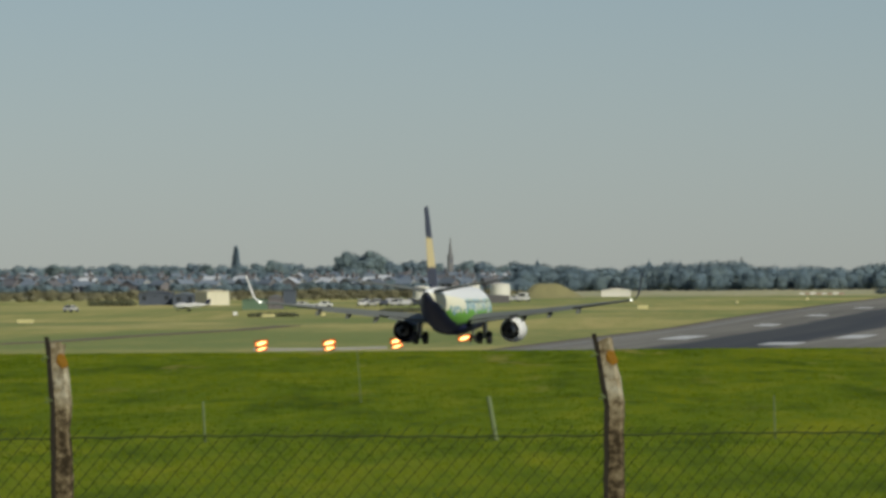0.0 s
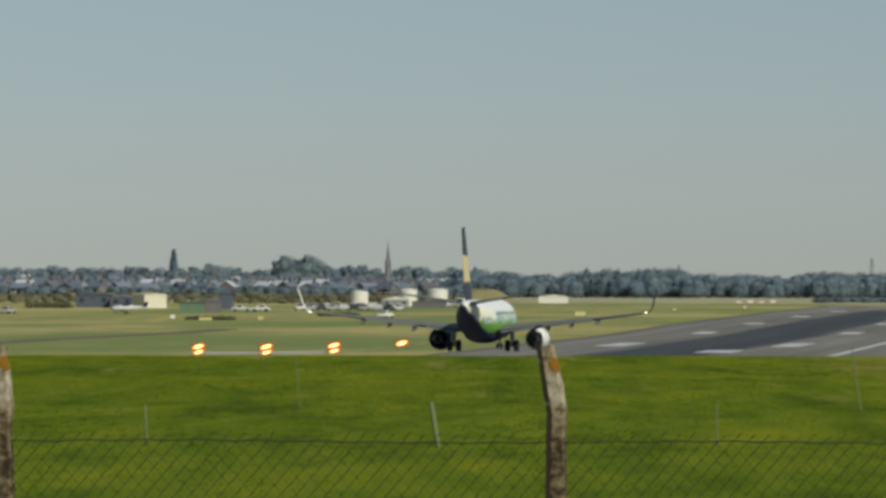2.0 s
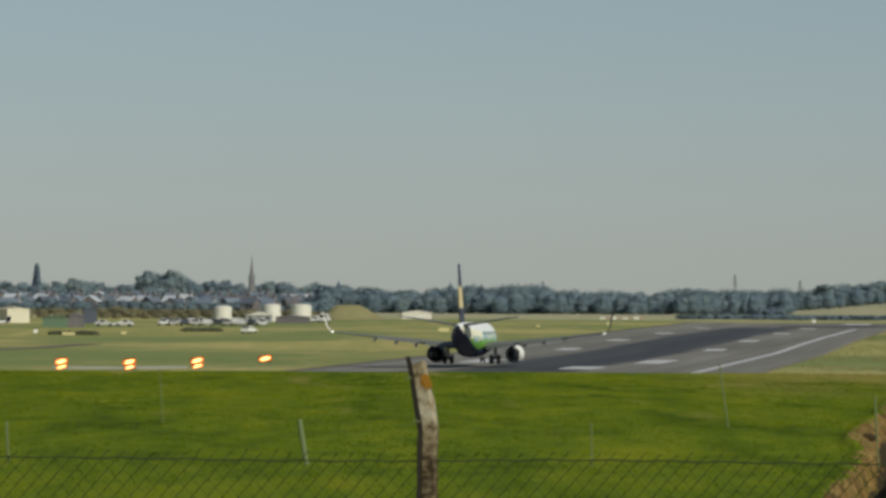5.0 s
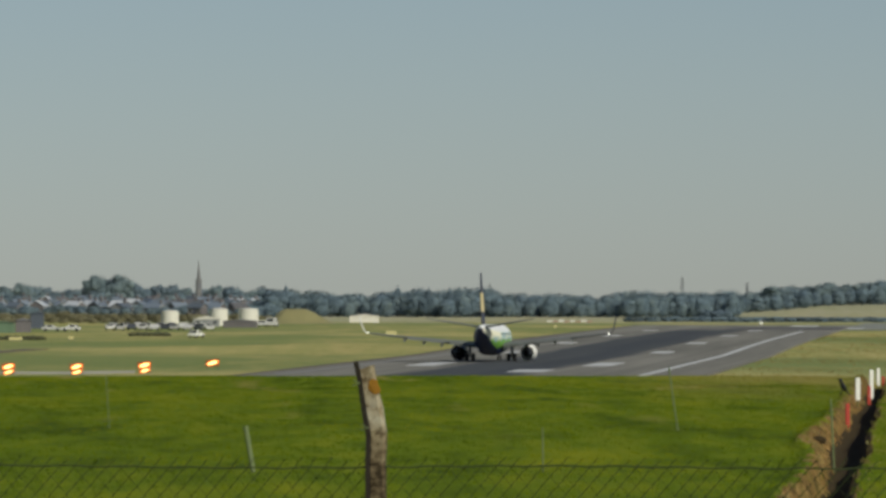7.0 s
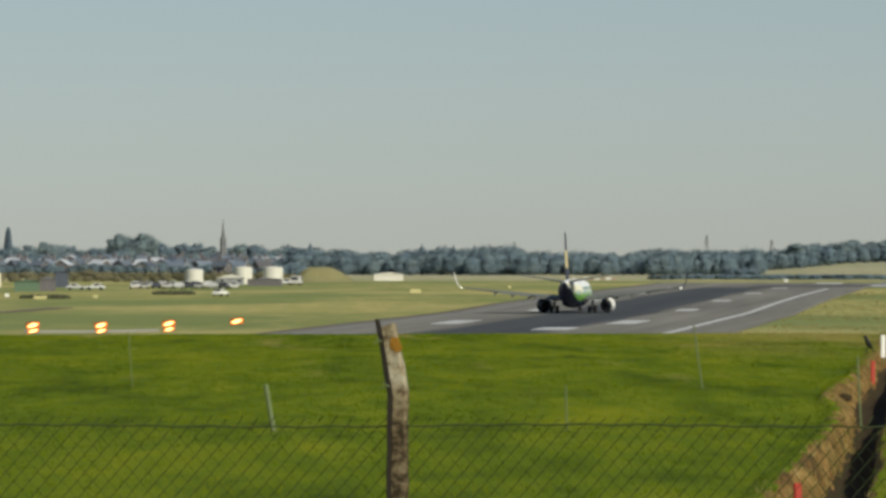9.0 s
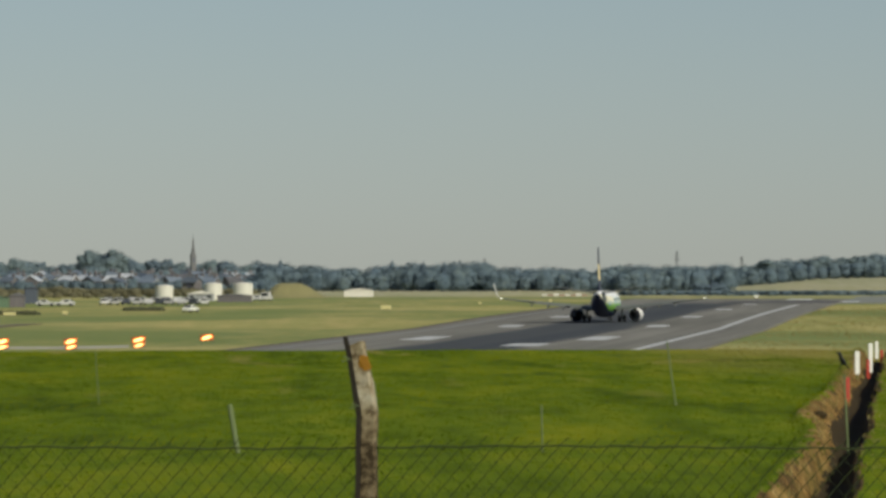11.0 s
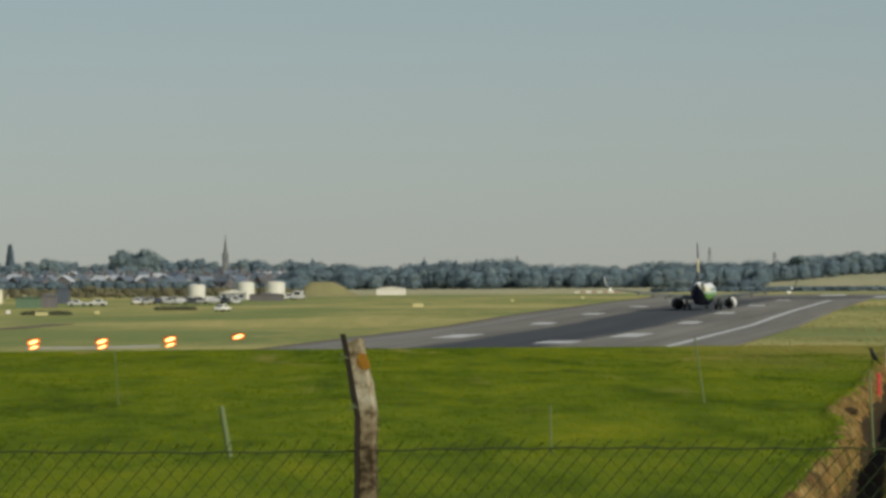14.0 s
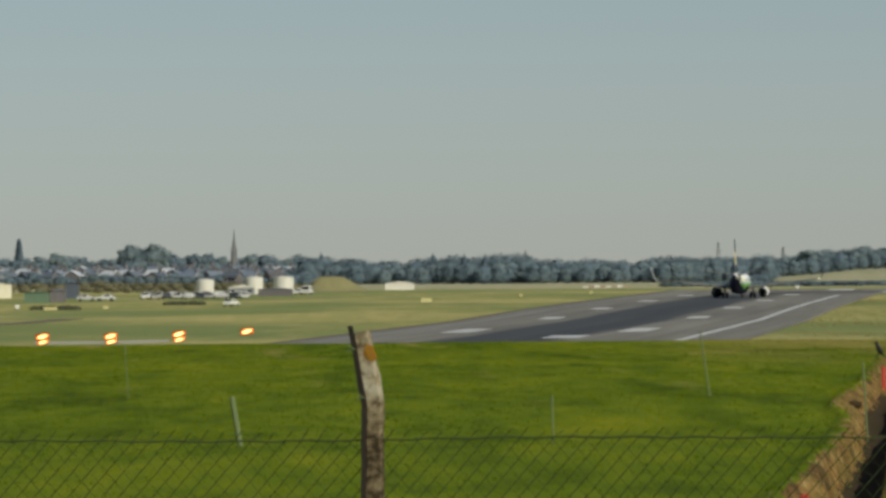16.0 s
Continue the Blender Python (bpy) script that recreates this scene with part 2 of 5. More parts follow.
# ---------------------------------------------------------------- mesh helpers
def part(name, bm, material, parent=None, label="", smooth=False):
    """Links a bmesh as one mesh object, under a thing or a part."""
    me = bpy.data.meshes.new(name)
    bm.to_mesh(me)
    bm.free()
    for m in material if isinstance(material, (list, tuple)) else [material]:
        me.materials.append(m)
    if smooth:
        for p in me.polygons:
            p.use_smooth = True
    ob = new(name, me)
    ob.parent = parent
    if label:
        tagged(ob, label)
    return ob


def thing(name, x, y, z, label, category, group="", turn=0.0):
    ob = new(name)
    ob.matrix_basis = pose(x, y, z, 0, 0, turn)
    return tagged(ob, label, category, group)


def box(bm, x0, x1, y0, y1, z0, z1, bevel=0.0, m=None):
    """A box from corner to corner, with its edges rounded off."""
    r = bmesh.ops.create_cube(bm, size=1.0, matrix=Matrix.Translation(((x0 + x1) / 2, (y0 + y1) / 2, (z0 + z1) / 2)) @ Matrix.Diagonal((x1 - x0, y1 - y0, z1 - z0, 1)))
    vs = r["verts"]
    if bevel:
        es = list({e for v in vs for e in v.link_edges})
        vs = list({v for f in bmesh.ops.bevel(bm, geom=es, offset=bevel, segments=1, affect="EDGES")["faces"] for v in f.verts} | {v for v in vs if v.is_valid})
    if m is not None:
        bmesh.ops.transform(bm, matrix=m, verts=[v for v in vs if v.is_valid])
    return vs


def boxed(*args, bevel=0.0):
    bm = bmesh.new()
    box(bm, *args, bevel=bevel)
    return bm


def rings(bm, loops, cap=True, closed=True):
    """Skins a row of equal loops of points."""
    vs = [[bm.verts.new(p) for p in loop] for loop in loops]
    n = len(vs[0])
    for a, b in zip(vs, vs[1:]):
        for i in range(n if closed else n - 1):
            j = (i + 1) % n
            bm.faces.new((a[i], a[j], b[j], b[i]))
    if cap:
        bm.faces.new(vs[0][::-1])
        bm.faces.new(vs[-1])
    bmesh.ops.recalc_face_normals(bm, faces=bm.faces[:])
    return vs


def circle(c, r, axis="y", n=16, rz=None):
    out = []
    for i in range(n):
        t = 2 * math.pi * i / n
        u, v = r * math.cos(t), (rz or r) * math.sin(t)
        out.append({"y": (c[0] + u, c[1], c[2] + v), "z": (c[0] + u, c[1] + v, c[2]), "x": (c[0], c[1] + u, c[2] + v)}[axis])
    return out


def lathe(axis, profile, c=(0, 0, 0), n=16, cap=True):
    """Turns a profile of (along, radius) round an axis."""
    bm = bmesh.new()
    k = "xyz".index(axis)
    loops = []
    for s, r in profile:
        p = list(c)
        p[k] += s
        loops.append(circle(p, max(r, 0.002), axis, n))
    rings(bm, loops, cap)
    return bm


def tube(bm, points, r, n=5):
    """A thin round bar along a row of points."""
    pts = [Vector(p) for p in points]
    loops = []
    for i, p in enumerate(pts):
        d = (pts[min(i + 1, len(pts) - 1)] - pts[max(i - 1, 0)]).normalized()
        u = d.cross(Vector((0, 1, 0.01))).normalized()
        w = d.cross(u)
        loops.append([p + r * (u * math.cos(2 * math.pi * k / n) + w * math.sin(2 * math.pi * k / n)) for k in range(n)])
    rings(bm, loops)


# ---------------------------------------------------------------- the lie of the land
FIELD_Z = -2.15


def smooth01(v):
    v = min(1.0, max(0.0, v))
    return v * v * (3 - 2 * v)


RUNWAY_FALL = ((-500, -2.15), (195, -2.15), (235, -3.2), (300, -6.0), (400, -8.6), (560, -8.9), (700, -8.6), (860, -8.2), (980, -7.95), (1090, -7.2),
               (1200, -6.65), (1333, -6.2), (1650, -5.2), (2000, -5.0), (4900, -5.0))


def along_z(y):
    for (a, za), (b, zb) in zip(RUNWAY_FALL, RUNWAY_FALL[1:]):
        if y <= b:
            return za + (zb - za) * (y - a) / (b - a)
    return RUNWAY_FALL[-1][1]


def ditch_x(y):
    return 4.3 + (y - 62) * 0.079 + 0.045 * math.sin(y * 0.21) + 0.015 * math.sin(y * 0.67)


def bank_in(y):
    """How far the lip of the bank stands in from its widest line."""
    return 0.27 * math.exp(-((y - 84) / 13) ** 2) + 0.12 * smooth01((y - 118) / 30) - 0.20 * math.exp(-((y - 102) / 6) ** 2)


def ground_z(x, y):
    z = along_z(y)
    if y > 1700:                                   # hillside with the houses
        left = smooth01((-0.011 - x / y) / 0.02)
        z += left * 5.2 * smooth01((y - 1750) / 1000) + (1 - left) * 1.5 * smooth01((y - 1900) / 800)
        z += smooth01((x - 115) / 60) * 4.0 * smooth01((y - 2050) / 350)
    if 480 < y < 1350:                             # lower grass beside the runway
        off = 15.1 + 0.0915 * (y - 860) - 28 - x
        z -= 0.6 * smooth01(off / 25) * smooth01((y - 480) / 100) * smooth01((1350 - y) / 250)
    if 25 < y < 230:
        z += 0.05 * noise.noise(Vector((x * 0.16, y * 0.07, 0)))
        d = x - ditch_x(y)                         # the ditch
        if -1.2 < d < 0.4 and y < 212:
            far = bank_in(y)
            lip = 0.06 * math.exp(-((d + 0.95 - far) / 0.15) ** 2)
            cut = smooth01((d + 0.88 - far) / (0.46 - far)) if d < -0.3 else smooth01((0.02 - d) / 0.14)
            rough = smooth01((d + 1.2) / 0.2) * smooth01((0.4 - d) / 0.2)
            z += (lip - 0.36 * cut + 0.045 * rough * noise.noise(Vector((x * 2.3, y * 0.9, 3))) + 0.025 * rough * noise.noise(Vector((x * 6, y * 2.2, 9)))) * smooth01((212 - y) / 8)
    return z


# runway: its own axes, y along the centreline
RUN_TURN = -math.degrees(math.atan(0.0915))
RUN_COS, RUN_SIN = math.cos(math.atan(0.0915)), math.sin(math.atan(0.0915))


def on_runway(across, along):
    """World x and y for a place on the runway; along counts as the world's y on the centreline."""
    return 15.1 + 0.0915 * (along - 860) + across * RUN_COS, along - across * RUN_SIN


# ---------------------------------------------------------------- ground, runway
def axis_steps(*spans):
    out = []
    for a, b, step in spans:
        k = max(1, round((b - a) / step))
        out += [a + (b - a) * i / k for i in range(k)]
    return out + [spans[-1][1]]


def build_ground():
    xs = axis_steps((-2500, -400, 150), (-400, -60, 20), (-60, -24, 4), (-24, -2, 0.8), (-2, -1.2, 0.2), (-1.2, 0.4, 0.05), (0.4, 1.2, 0.2), (1.2, 40, 2), (40, 400, 20), (400, 2500, 150))
    ys = axis_steps((-300, 20, 40), (20, 50, 3), (50, 120, 0.5), (120, 240, 1.0), (240, 600, 12), (600, 1800, 25), (1800, 4900, 60))
    co, faces, kinds = [], [], []
    for y in ys:
        middle = ditch_x(min(210, max(40, y)))
        for u in xs:                               # columns follow the ditch
            x = u + middle * smooth01((60 - abs(u)) / 58)
            co.append((x, y, ground_z(x, y)))
    w = len(xs)
    for j in range(len(ys) - 1):
        for i in range(w - 1):
            faces.append((j * w + i, j * w + i + 1, (j + 1) * w + i + 1, (j + 1) * w + i))
            y = (ys[j] + ys[j + 1]) / 2
            d = (xs[i] + xs[i + 1]) / 2 if 40 < y < 208 else 99
            rag = 0.16 * noise.noise(Vector((d * 1.2, y * 0.35, 7))) + 0.10 * noise.noise(Vector((d * 3, y * 1.3, 2)))
            kinds.append(2 if -0.58 + bank_in(y) * 0.5 + rag * 0.4 < d < -0.06 + rag * 0.2 else 1 if -0.92 + bank_in(y) + rag < d < 0.04 + rag * 0.5 else 0)
    me = bpy.data.meshes.new("ground")
    me.from_pydata(co, [], faces)
    for m in (M_GROUND, M_EARTH, M_MUDSHADE):
        me.materials.append(m)
    me.polygons.foreach_set("material_index", kinds)
    me.polygons.foreach_set("use_smooth", [True] * len(faces))
    return tagged(new("ground", me), "mown green field falling away to a drier airfield", "ground", kind="structure")


build_ground()


def strip(name, material, parent, a0, a1, y0, y1, lift, step=20.0, base=None):
    """A flat strip that lies on the runway's slope, from a0 to a1 across and y0 to y1 along."""
    bm = bmesh.new()
    k = max(1, round((y1 - y0) / step))
    rows = []
    for i in range(k + 1):
        s = y0 + (y1 - y0) * i / k
        row = []
        for q in (a0, a1):
            x, y = on_runway(q, s)
            row.append(bm.verts.new((x, y, along_z(s) + lift)))
        rows.append(row)
    for a, b in zip(rows, rows[1:]):
        bm.faces.new((a[0], a[1], b[1], b[0]))
    skirt = bmesh.ops.extrude_face_region(bm, geom=bm.faces[:])
    bmesh.ops.translate(bm, verts=[v for v in skirt["geom"] if isinstance(v, bmesh.types.BMVert)], vec=(0, 0, 0))
    low = [v for v in bm.verts if v not in set(skirt["geom"])]
    bmesh.ops.translate(bm, verts=low, vec=(0, 0, -min(0.25, lift * 0.8)))
    bmesh.ops.recalc_face_normals(bm, faces=bm.faces[:])
    ob = part(name, bm, material)
    # own axes along the runway, so that its wear runs with it
    m = Matrix.Translation((15.1 - 0.0915 * 860, 0, 0)) @ Matrix.Rotation(radians(RUN_TURN), 4, "Z")
    ob.data.transform(m.inverted())
    ob.matrix_basis = m if parent is None else Matrix.Identity(4)
    if parent is not None:
        ob.parent = parent
    return ob


runway = tagged(strip("runway", M_RUNWAY, None, -22.2, 30.6, 500, 1600, 0.30), "grey asphalt runway with a dark rubber band along its middle", "runway", kind="structure")
tagged(strip("edge_line", M_MARK, runway, 23.0, 24.0, 505, 1385, 0.33), "white painted edge line")
tagged(strip("edge_line", M_FADED, runway, -19.0, -18.1, 505, 1385, 0.33), "faded grey edge line")
tagged(strip("verge_edge", M_SOIL, runway, -23.4, -22.2, 505, 1590, 0.34), "brown worn earth along the asphalt")
for along, length, wide in ((838, 38, 3.6), (1000, 20, 3.0), (1118, 20, 3.0), (1256, 20, 3.0), (1400, 16, 3.0)):
    for middle in (-10.1, 12.7):
        strip("runway_bar", M_MARK, runway, middle - wide / 2, middle + wide / 2, along, along + length, 0.335)
strip("runway_bar", M_MARK, runway, 5.6, 10.0, 778, 800, 0.335)
# the far end: a dark resurfaced strip across, pale lines and the way off to the right
tagged(strip("patched_strip", M_TARMAC, runway, 4.0, 30.0, 1450, 1515, 0.33), "dark resurfaced strip across the runway end")
tagged(strip("turn_line", M_MARK, runway, 16.0, 22.0, 1548, 1585, 0.333), "pale painted line at the runway end")
tagged(strip("taxiway", M_APRON, runway, 30.6, 92.0, 1462, 1720, 0.27), "grey-green worn taxiway leading off the runway end")
tagged(strip("taxi_line", M_MARK, runway, 30.8, 34.5, 1480, 1510, 0.30), "pale painted taxiway line")


def land_strip(name, material, pts, width, label, lift=0.12):
    """A paved way along a few points on the ground."""
    bm = bmesh.new()
    pts = [Vector(p) for p in pts]
    fine = []
    for a, b in zip(pts, pts[1:]):
        k = max(1, int((b - a).length / 25))
        fine += [a + (b - a) * i / k for i in range(k)]
    fine.append(pts[-1])
    tops, lows = [], []
    for i, p in enumerate(fine):
        d = (fine[min(i + 1, len(fine) - 1)] - fine[max(i - 1, 0)]).normalized()
        s = Vector((-d.y, d.x)) * width / 2
        tops.append([(q.x, q.y, ground_z(q.x, q.y) + lift) for q in (p - s, p + s)])
        lows.append([(q.x, q.y, ground_z(q.x, q.y) - 0.3) for q in (p + s, p - s)])
    rings(bm, [t + l for t, l in zip(tops, lows)])
    return tagged(part(name, bm, material), label, "track", kind="structure")


land_strip("service_kerb", M_SLAB, [(-50, 821), (-42, 821.2), (-33, 821.5)], 0.8, "pale concrete kerb behind the row of lamps", lift=0.30)
land_strip("dirt_track", M_TRACK, [(-150, 850), (-112, 885), (-91, 907), (-85.4, 932), (-80.4, 985), (-73.4, 1020), (-65.9, 1054), (-61, 1100)], 4.5, "brown dirt track across dry airfield grass")


# ---------------------------------------------------------------- boundary fence
FENCE_Y, WIRE_Z = 34.0, -0.86


def build_fence():
    fence = thing("chain_link_fence", 0, FENCE_Y, FIELD_Z, "weathered chain-link fence on cracked concrete posts in grass", "fence")
    top = WIRE_Z - FIELD_Z

    def post(x, lean, cant):
        """A concrete post whose upper end is cranked."""
        bm = bmesh.new()
        rnd = random.Random(int(x * 10))
        loops = []
        height = -0.322 - FIELD_Z
        for i in range(31):
            h = -0.3 + (height + 0.3) * i / 30
            up = max(0.0, h - 1.47)
            cx = lean * (h - 1.3) - cant * up
            hw, hd = 0.046 - 0.005 * smooth01((h - 1.58) / 0.25) + 0.004 * smooth01((1.25 - h) / 0.3), 0.055
            n = [0.0075 * noise.noise(Vector((x + k * 2.1, h * 9, k))) for k in range(8)]
            loop = []
            for k, (sx, sy) in enumerate(((-1, -0.72), (-0.72, -1), (0.72, -1), (1, -0.72), (1, 0.72), (0.72, 1), (-0.72, 1), (-1, 0.72))):
                worn_off = 0.024 * max(0.0, noise.noise(Vector((h * 7, x, 5)))) if sx > 0 else 0.0
                px, py = sx * (hw + n[k] - worn_off), sy * (hd + n[k])
                loop.append((x + cx + px * 0.995 + py * 0.10, py * 0.995 - px * 0.10, h + (0.02 * sx * rnd.random() if i == 30 else 0)))
            loops.append(loop)
        rings(bm, loops)
        # a chipped shoulder and a torn top
        for v in bm.verts:
            if v.co.z > height - 0.02 and v.co.x > x + 0.0:
                v.co.z -= 0.012 + 0.02 * rnd.random()
        ob = part("post", bm, M_CONCRETE, fence, "cracked grey-brown concrete post with a leaning top")
        # Added strip darkens the post's shaded left side.
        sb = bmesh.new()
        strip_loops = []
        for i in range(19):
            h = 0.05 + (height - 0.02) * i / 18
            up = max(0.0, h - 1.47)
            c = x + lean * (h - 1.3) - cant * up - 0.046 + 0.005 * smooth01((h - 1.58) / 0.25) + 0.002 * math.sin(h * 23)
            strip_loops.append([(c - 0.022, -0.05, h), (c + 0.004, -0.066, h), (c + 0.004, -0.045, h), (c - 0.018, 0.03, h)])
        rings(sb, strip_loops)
        part("edge_strip", sb, M_SHADE_STRIP, ob, "dark strip along the shaded side of the post")
        lb = bmesh.new()
        r = bmesh.ops.create_icosphere(lb, subdivisions=2, radius=0.031)
        for v in r["verts"]:
            v.co *= 1 + 0.55 * noise.noise(v.co * 40) + 0.3 * noise.noise(v.co * 95)
            v.co.y *= 0.12
            v.co.z *= 1.25
        dx = lean * 0.4 - cant * 0.26
        bmesh.ops.translate(lb, verts=lb.verts[:], vec=(x + dx + 0.026, -0.058, height - 0.105))
        part("lichen", lb, M_LICHEN, ob, "orange patch of lichen")
        for h in (top + 0.20, top + 0.44):
            wb = bmesh.new()
            up = max(0.0, h - 1.47)
            c = x + lean * (h - 1.3) - cant * up
            tube(wb, [(c - 0.088, 0.03, h), (c - 0.090, -0.070, h + 0.004), (c - 0.05, -0.078, h + 0.012), (c - 0.085, -0.080, h + 0.03)], 0.004)
            part("wire_tie", wb, M_STAKE, ob, "twist of bare wire")
        return ob

    post(-3.235, -0.005, 0.08)
    post(-0.131, 0.010, 0.19)
    post(2.93, 0.0, 0.08)
    post(-6.35, 0.0, 0.05)
    # netting: each wire zigzags down between its neighbours
    pitch, half = 0.042, 0.021
    cols = int((2.9 + 6.3) / pitch)
    rnd = random.Random(4)
    bm = bmesh.new()
    wire = 0.0032
    for c in range(cols):
        x = -6.28 + c * pitch
        spike = 0.034 + 0.022 * rnd.random()
        pts = []
        if c % 2 == 0:
            tip_x = x + half * 1.25 + 0.008 * rnd.uniform(-1, 1)
            bend = rnd.uniform(-0.006, 0.018)
            pts.append((tip_x + bend, -0.030, top + spike * rnd.uniform(0.75, 1.05)))
            pts.append((tip_x, -0.014, top + spike))
        for r in range(26):
            h = top - 0.008 - r * (half * 2.3)
            sag = 0.006 * math.sin(x * 2.1)
            pts.append((x + (half if (r + c) % 2 else -half) * 1.04, (0.004 if (r + c) % 2 else -0.004), h + sag))
        vs = []
        for p in pts:
            vs.append([bm.verts.new((p[0] + a * wire, p[1] + b * wire, p[2] + d * wire)) for a, b, d in ((-0.7, -0.7, 0.3), (0.7, -0.7, -0.3), (0.7, 0.7, -0.3), (-0.7, 0.7, 0.3))])
        for a, b in zip(vs, vs[1:]):
            for i in range(4):
                bm.faces.new((a[i], a[(i + 1) % 4], b[(i + 1) % 4], b[i]))
    tagged(part("netting", bm, M_WIRE, fence, "diamond wire netting with open twisted tips", smooth=True), kind="stuff")
    for h, r in ((top, 0.005), (top - 0.68, 0.004)):
        wb = bmesh.new()
        pts = []
        for i in range(93):
            x = -6.35 + i * 0.1
            pts.append((x, -0.016, h + 0.006 * math.sin(x * 2.1) - 0.004 * math.sin(i * 1.9)))
        tube(wb, pts, r)
        part("line_wire", wb, M_WIRE, fence, "dark straining wire")

    def stake(x, z_top, lean, bend, r=0.008):
        wb = bmesh.new()
        h = z_top - FIELD_Z
        pts = [(x + lean * (h - s) + bend * math.sin(math.pi * s / h), 0.03, s) for s in [top - 0.03 + (h - top + 0.03) * i / 12 for i in range(13)]]
        tube(wb, pts, r, 6)
        part("stake", wb, M_STAKE, fence, "thin bent metal stake")

    stake(-2.45, -0.66, 0.05, 0.0, 0.0065)
    stake(-0.845, -0.64, 0.17, 0.0, 0.0135)
    stake(0.755, -0.645, 0.02, 0.0, 0.0045)
    stake(2.31, -0.49, 0.05, 0.0, 0.0050)
    return fence


build_fence()


def field_stake(x, y, height, lean, r, label):
    """A thin rod left standing in the mown field, bent where it leaves the ground."""
    ob = thing("field_stake", x, y, ground_z(x, y) - 0.04, label, "stake", "rods left in the field")
    bm = bmesh.new()
    tube(bm, [(-lean * (k / 12) + 0.035 * math.sin(math.pi * min(1.0, k / 5)) * abs(lean), 0, (height + 0.04) * k / 12) for k in range(13)], r, 6)
    part("rod", bm, M_STAKE, ob)
    part("foot", lathe("z", [(0.0, r * 2.2), (0.05, r * 1.8), (0.07, r)], n=8), M_STAKE, ob)


field_stake(4.78, 109.9, 1.07, 0.15, 0.013, "thin bent pale metal rod standing in the field")
field_stake(-4.99, 111.6, 0.93, 0.06, 0.008, "faint thin upright metal rod standing in the field")


# ---------------------------------------------------------------- the airliner
def livery_mat():
    """White crown, navy tail end, green and pale blue patches on the flank."""
    n = Nodes("fuselage_paint")
    v = n.coords()
    sep = n.add("ShaderNodeSeparateXYZ")
    n.link(v, sep.inputs[0])
    x, y, z = sep.outputs
    wob = n.noise(0.55, 2, 0.5, v)
    wob2 = n.noise(1.3, 2, 0.5, v)
    w = n.math("MULTIPLY", n.math("SUBTRACT", wob, 0.5), 3.0)

    def over(value, edge, soft=0.12):
        m = n.add("ShaderNodeMapRange")
        m.inputs["From Min"].default_value, m.inputs["From Max"].default_value = edge - soft, edge + soft
        n.link(value, m.inputs["Value"])
        return m.outputs[0]

    white, navy = (0.78, 0.79, 0.78), (0.010, 0.018, 0.065)
    green, teal, cream = (0.17, 0.42, 0.04), (0.20, 0.40, 0.46), (0.84, 0.81, 0.60)
    # pale flank with blue-green pictures
    col = n.mix(over(wob2, 0.50, 0.03), teal, (0.66, 0.68, 0.56))
    col = n.mix(over(n.noise(0.8, 2, 0.5, n.coords((1, 0.7, 1.6))), 0.60, 0.03), col, (0.28, 0.42, 0.12))
    # green patch low on the flank
    low = n.math("MULTIPLY", n.math("SUBTRACT", 1.0, over(n.math("ADD", z, n.math("MULTIPLY", w, 0.7)), 3.1)), over(y, -15.2))
    col = n.mix(low, col, green)
    # cream band under the crown on the tail end
    band = n.math("SUBTRACT", 1.0, over(n.math("ADD", y, w), -4.5, 0.4))
    band = n.math("MULTIPLY", band, over(n.math("ADD", z, n.math("MULTIPLY", n.math("SUBTRACT", wob2, 0.5), 2.4)), 3.40, 0.06))
    col = n.mix(band, col, cream)
    # navy belly and tail cone, sweeping up behind
    cut = n.math("ADD", n.math("MULTIPLY", x, 1.15), n.math("MULTIPLY", n.math("SUBTRACT", n.math("SUBTRACT", z, 3.3), n.math("MULTIPLY", n.math("MAXIMUM", n.math("SUBTRACT", -5.0, y), 0.0), 0.105)), 0.75))
    cut = n.math("ADD", cut, n.math("MULTIPLY", w, 0.18))
    tail = n.math("SUBTRACT", 1.0, over(y, -5.5, 0.4))
    col = n.mix(n.math("MULTIPLY", tail, n.math("SUBTRACT", 1.0, over(cut, 0.30, 0.05))), col, navy)
    belly = n.math("SUBTRACT", 1.0, over(n.math("ADD", z, n.math("MULTIPLY", w, 0.25)), 2.10, 0.05))
    col = n.mix(belly, col, navy)
    # white crown
    crown = n.math("SUBTRACT", z, n.math("MULTIPLY", n.math("MAXIMUM", n.math("SUBTRACT", -5.0, y), 0.0), 0.045))
    col = n.mix(over(crown, 4.20, 0.08), col, white)
    dirt = n.noise(1.5, 5, 0.7, n.coords((1, 0.2, 1)))
    col = n.mix(n.math("MULTIPLY", dirt, 0.18), col, (0.25, 0.24, 0.22))
    return n.done(col, 0.5, 0.0, 0.2)


def fin_mat():
    n = Nodes("fin_paint")
    v = n.coords()
    sep = n.add("ShaderNodeSeparateXYZ")
    n.link(v, sep.inputs[0])
    wob = n.noise(0.7, 2, 0.5, v)
    h = n.math("ADD", sep.outputs[2], n.math("MULTIPLY", n.math("SUBTRACT", wob, 0.5), 0.6))
    col = n.ramp(n.math("DIVIDE", h, 13.0), [(0.0, (0.016, 0.020, 0.06)), (0.535, (0.016, 0.020, 0.06)), (0.55, (0.68, 0.56, 0.28)), (0.725, (0.68, 0.56, 0.28)), (0.74, (0.016, 0.020, 0.06))])
    return n.done(col, 0.4)


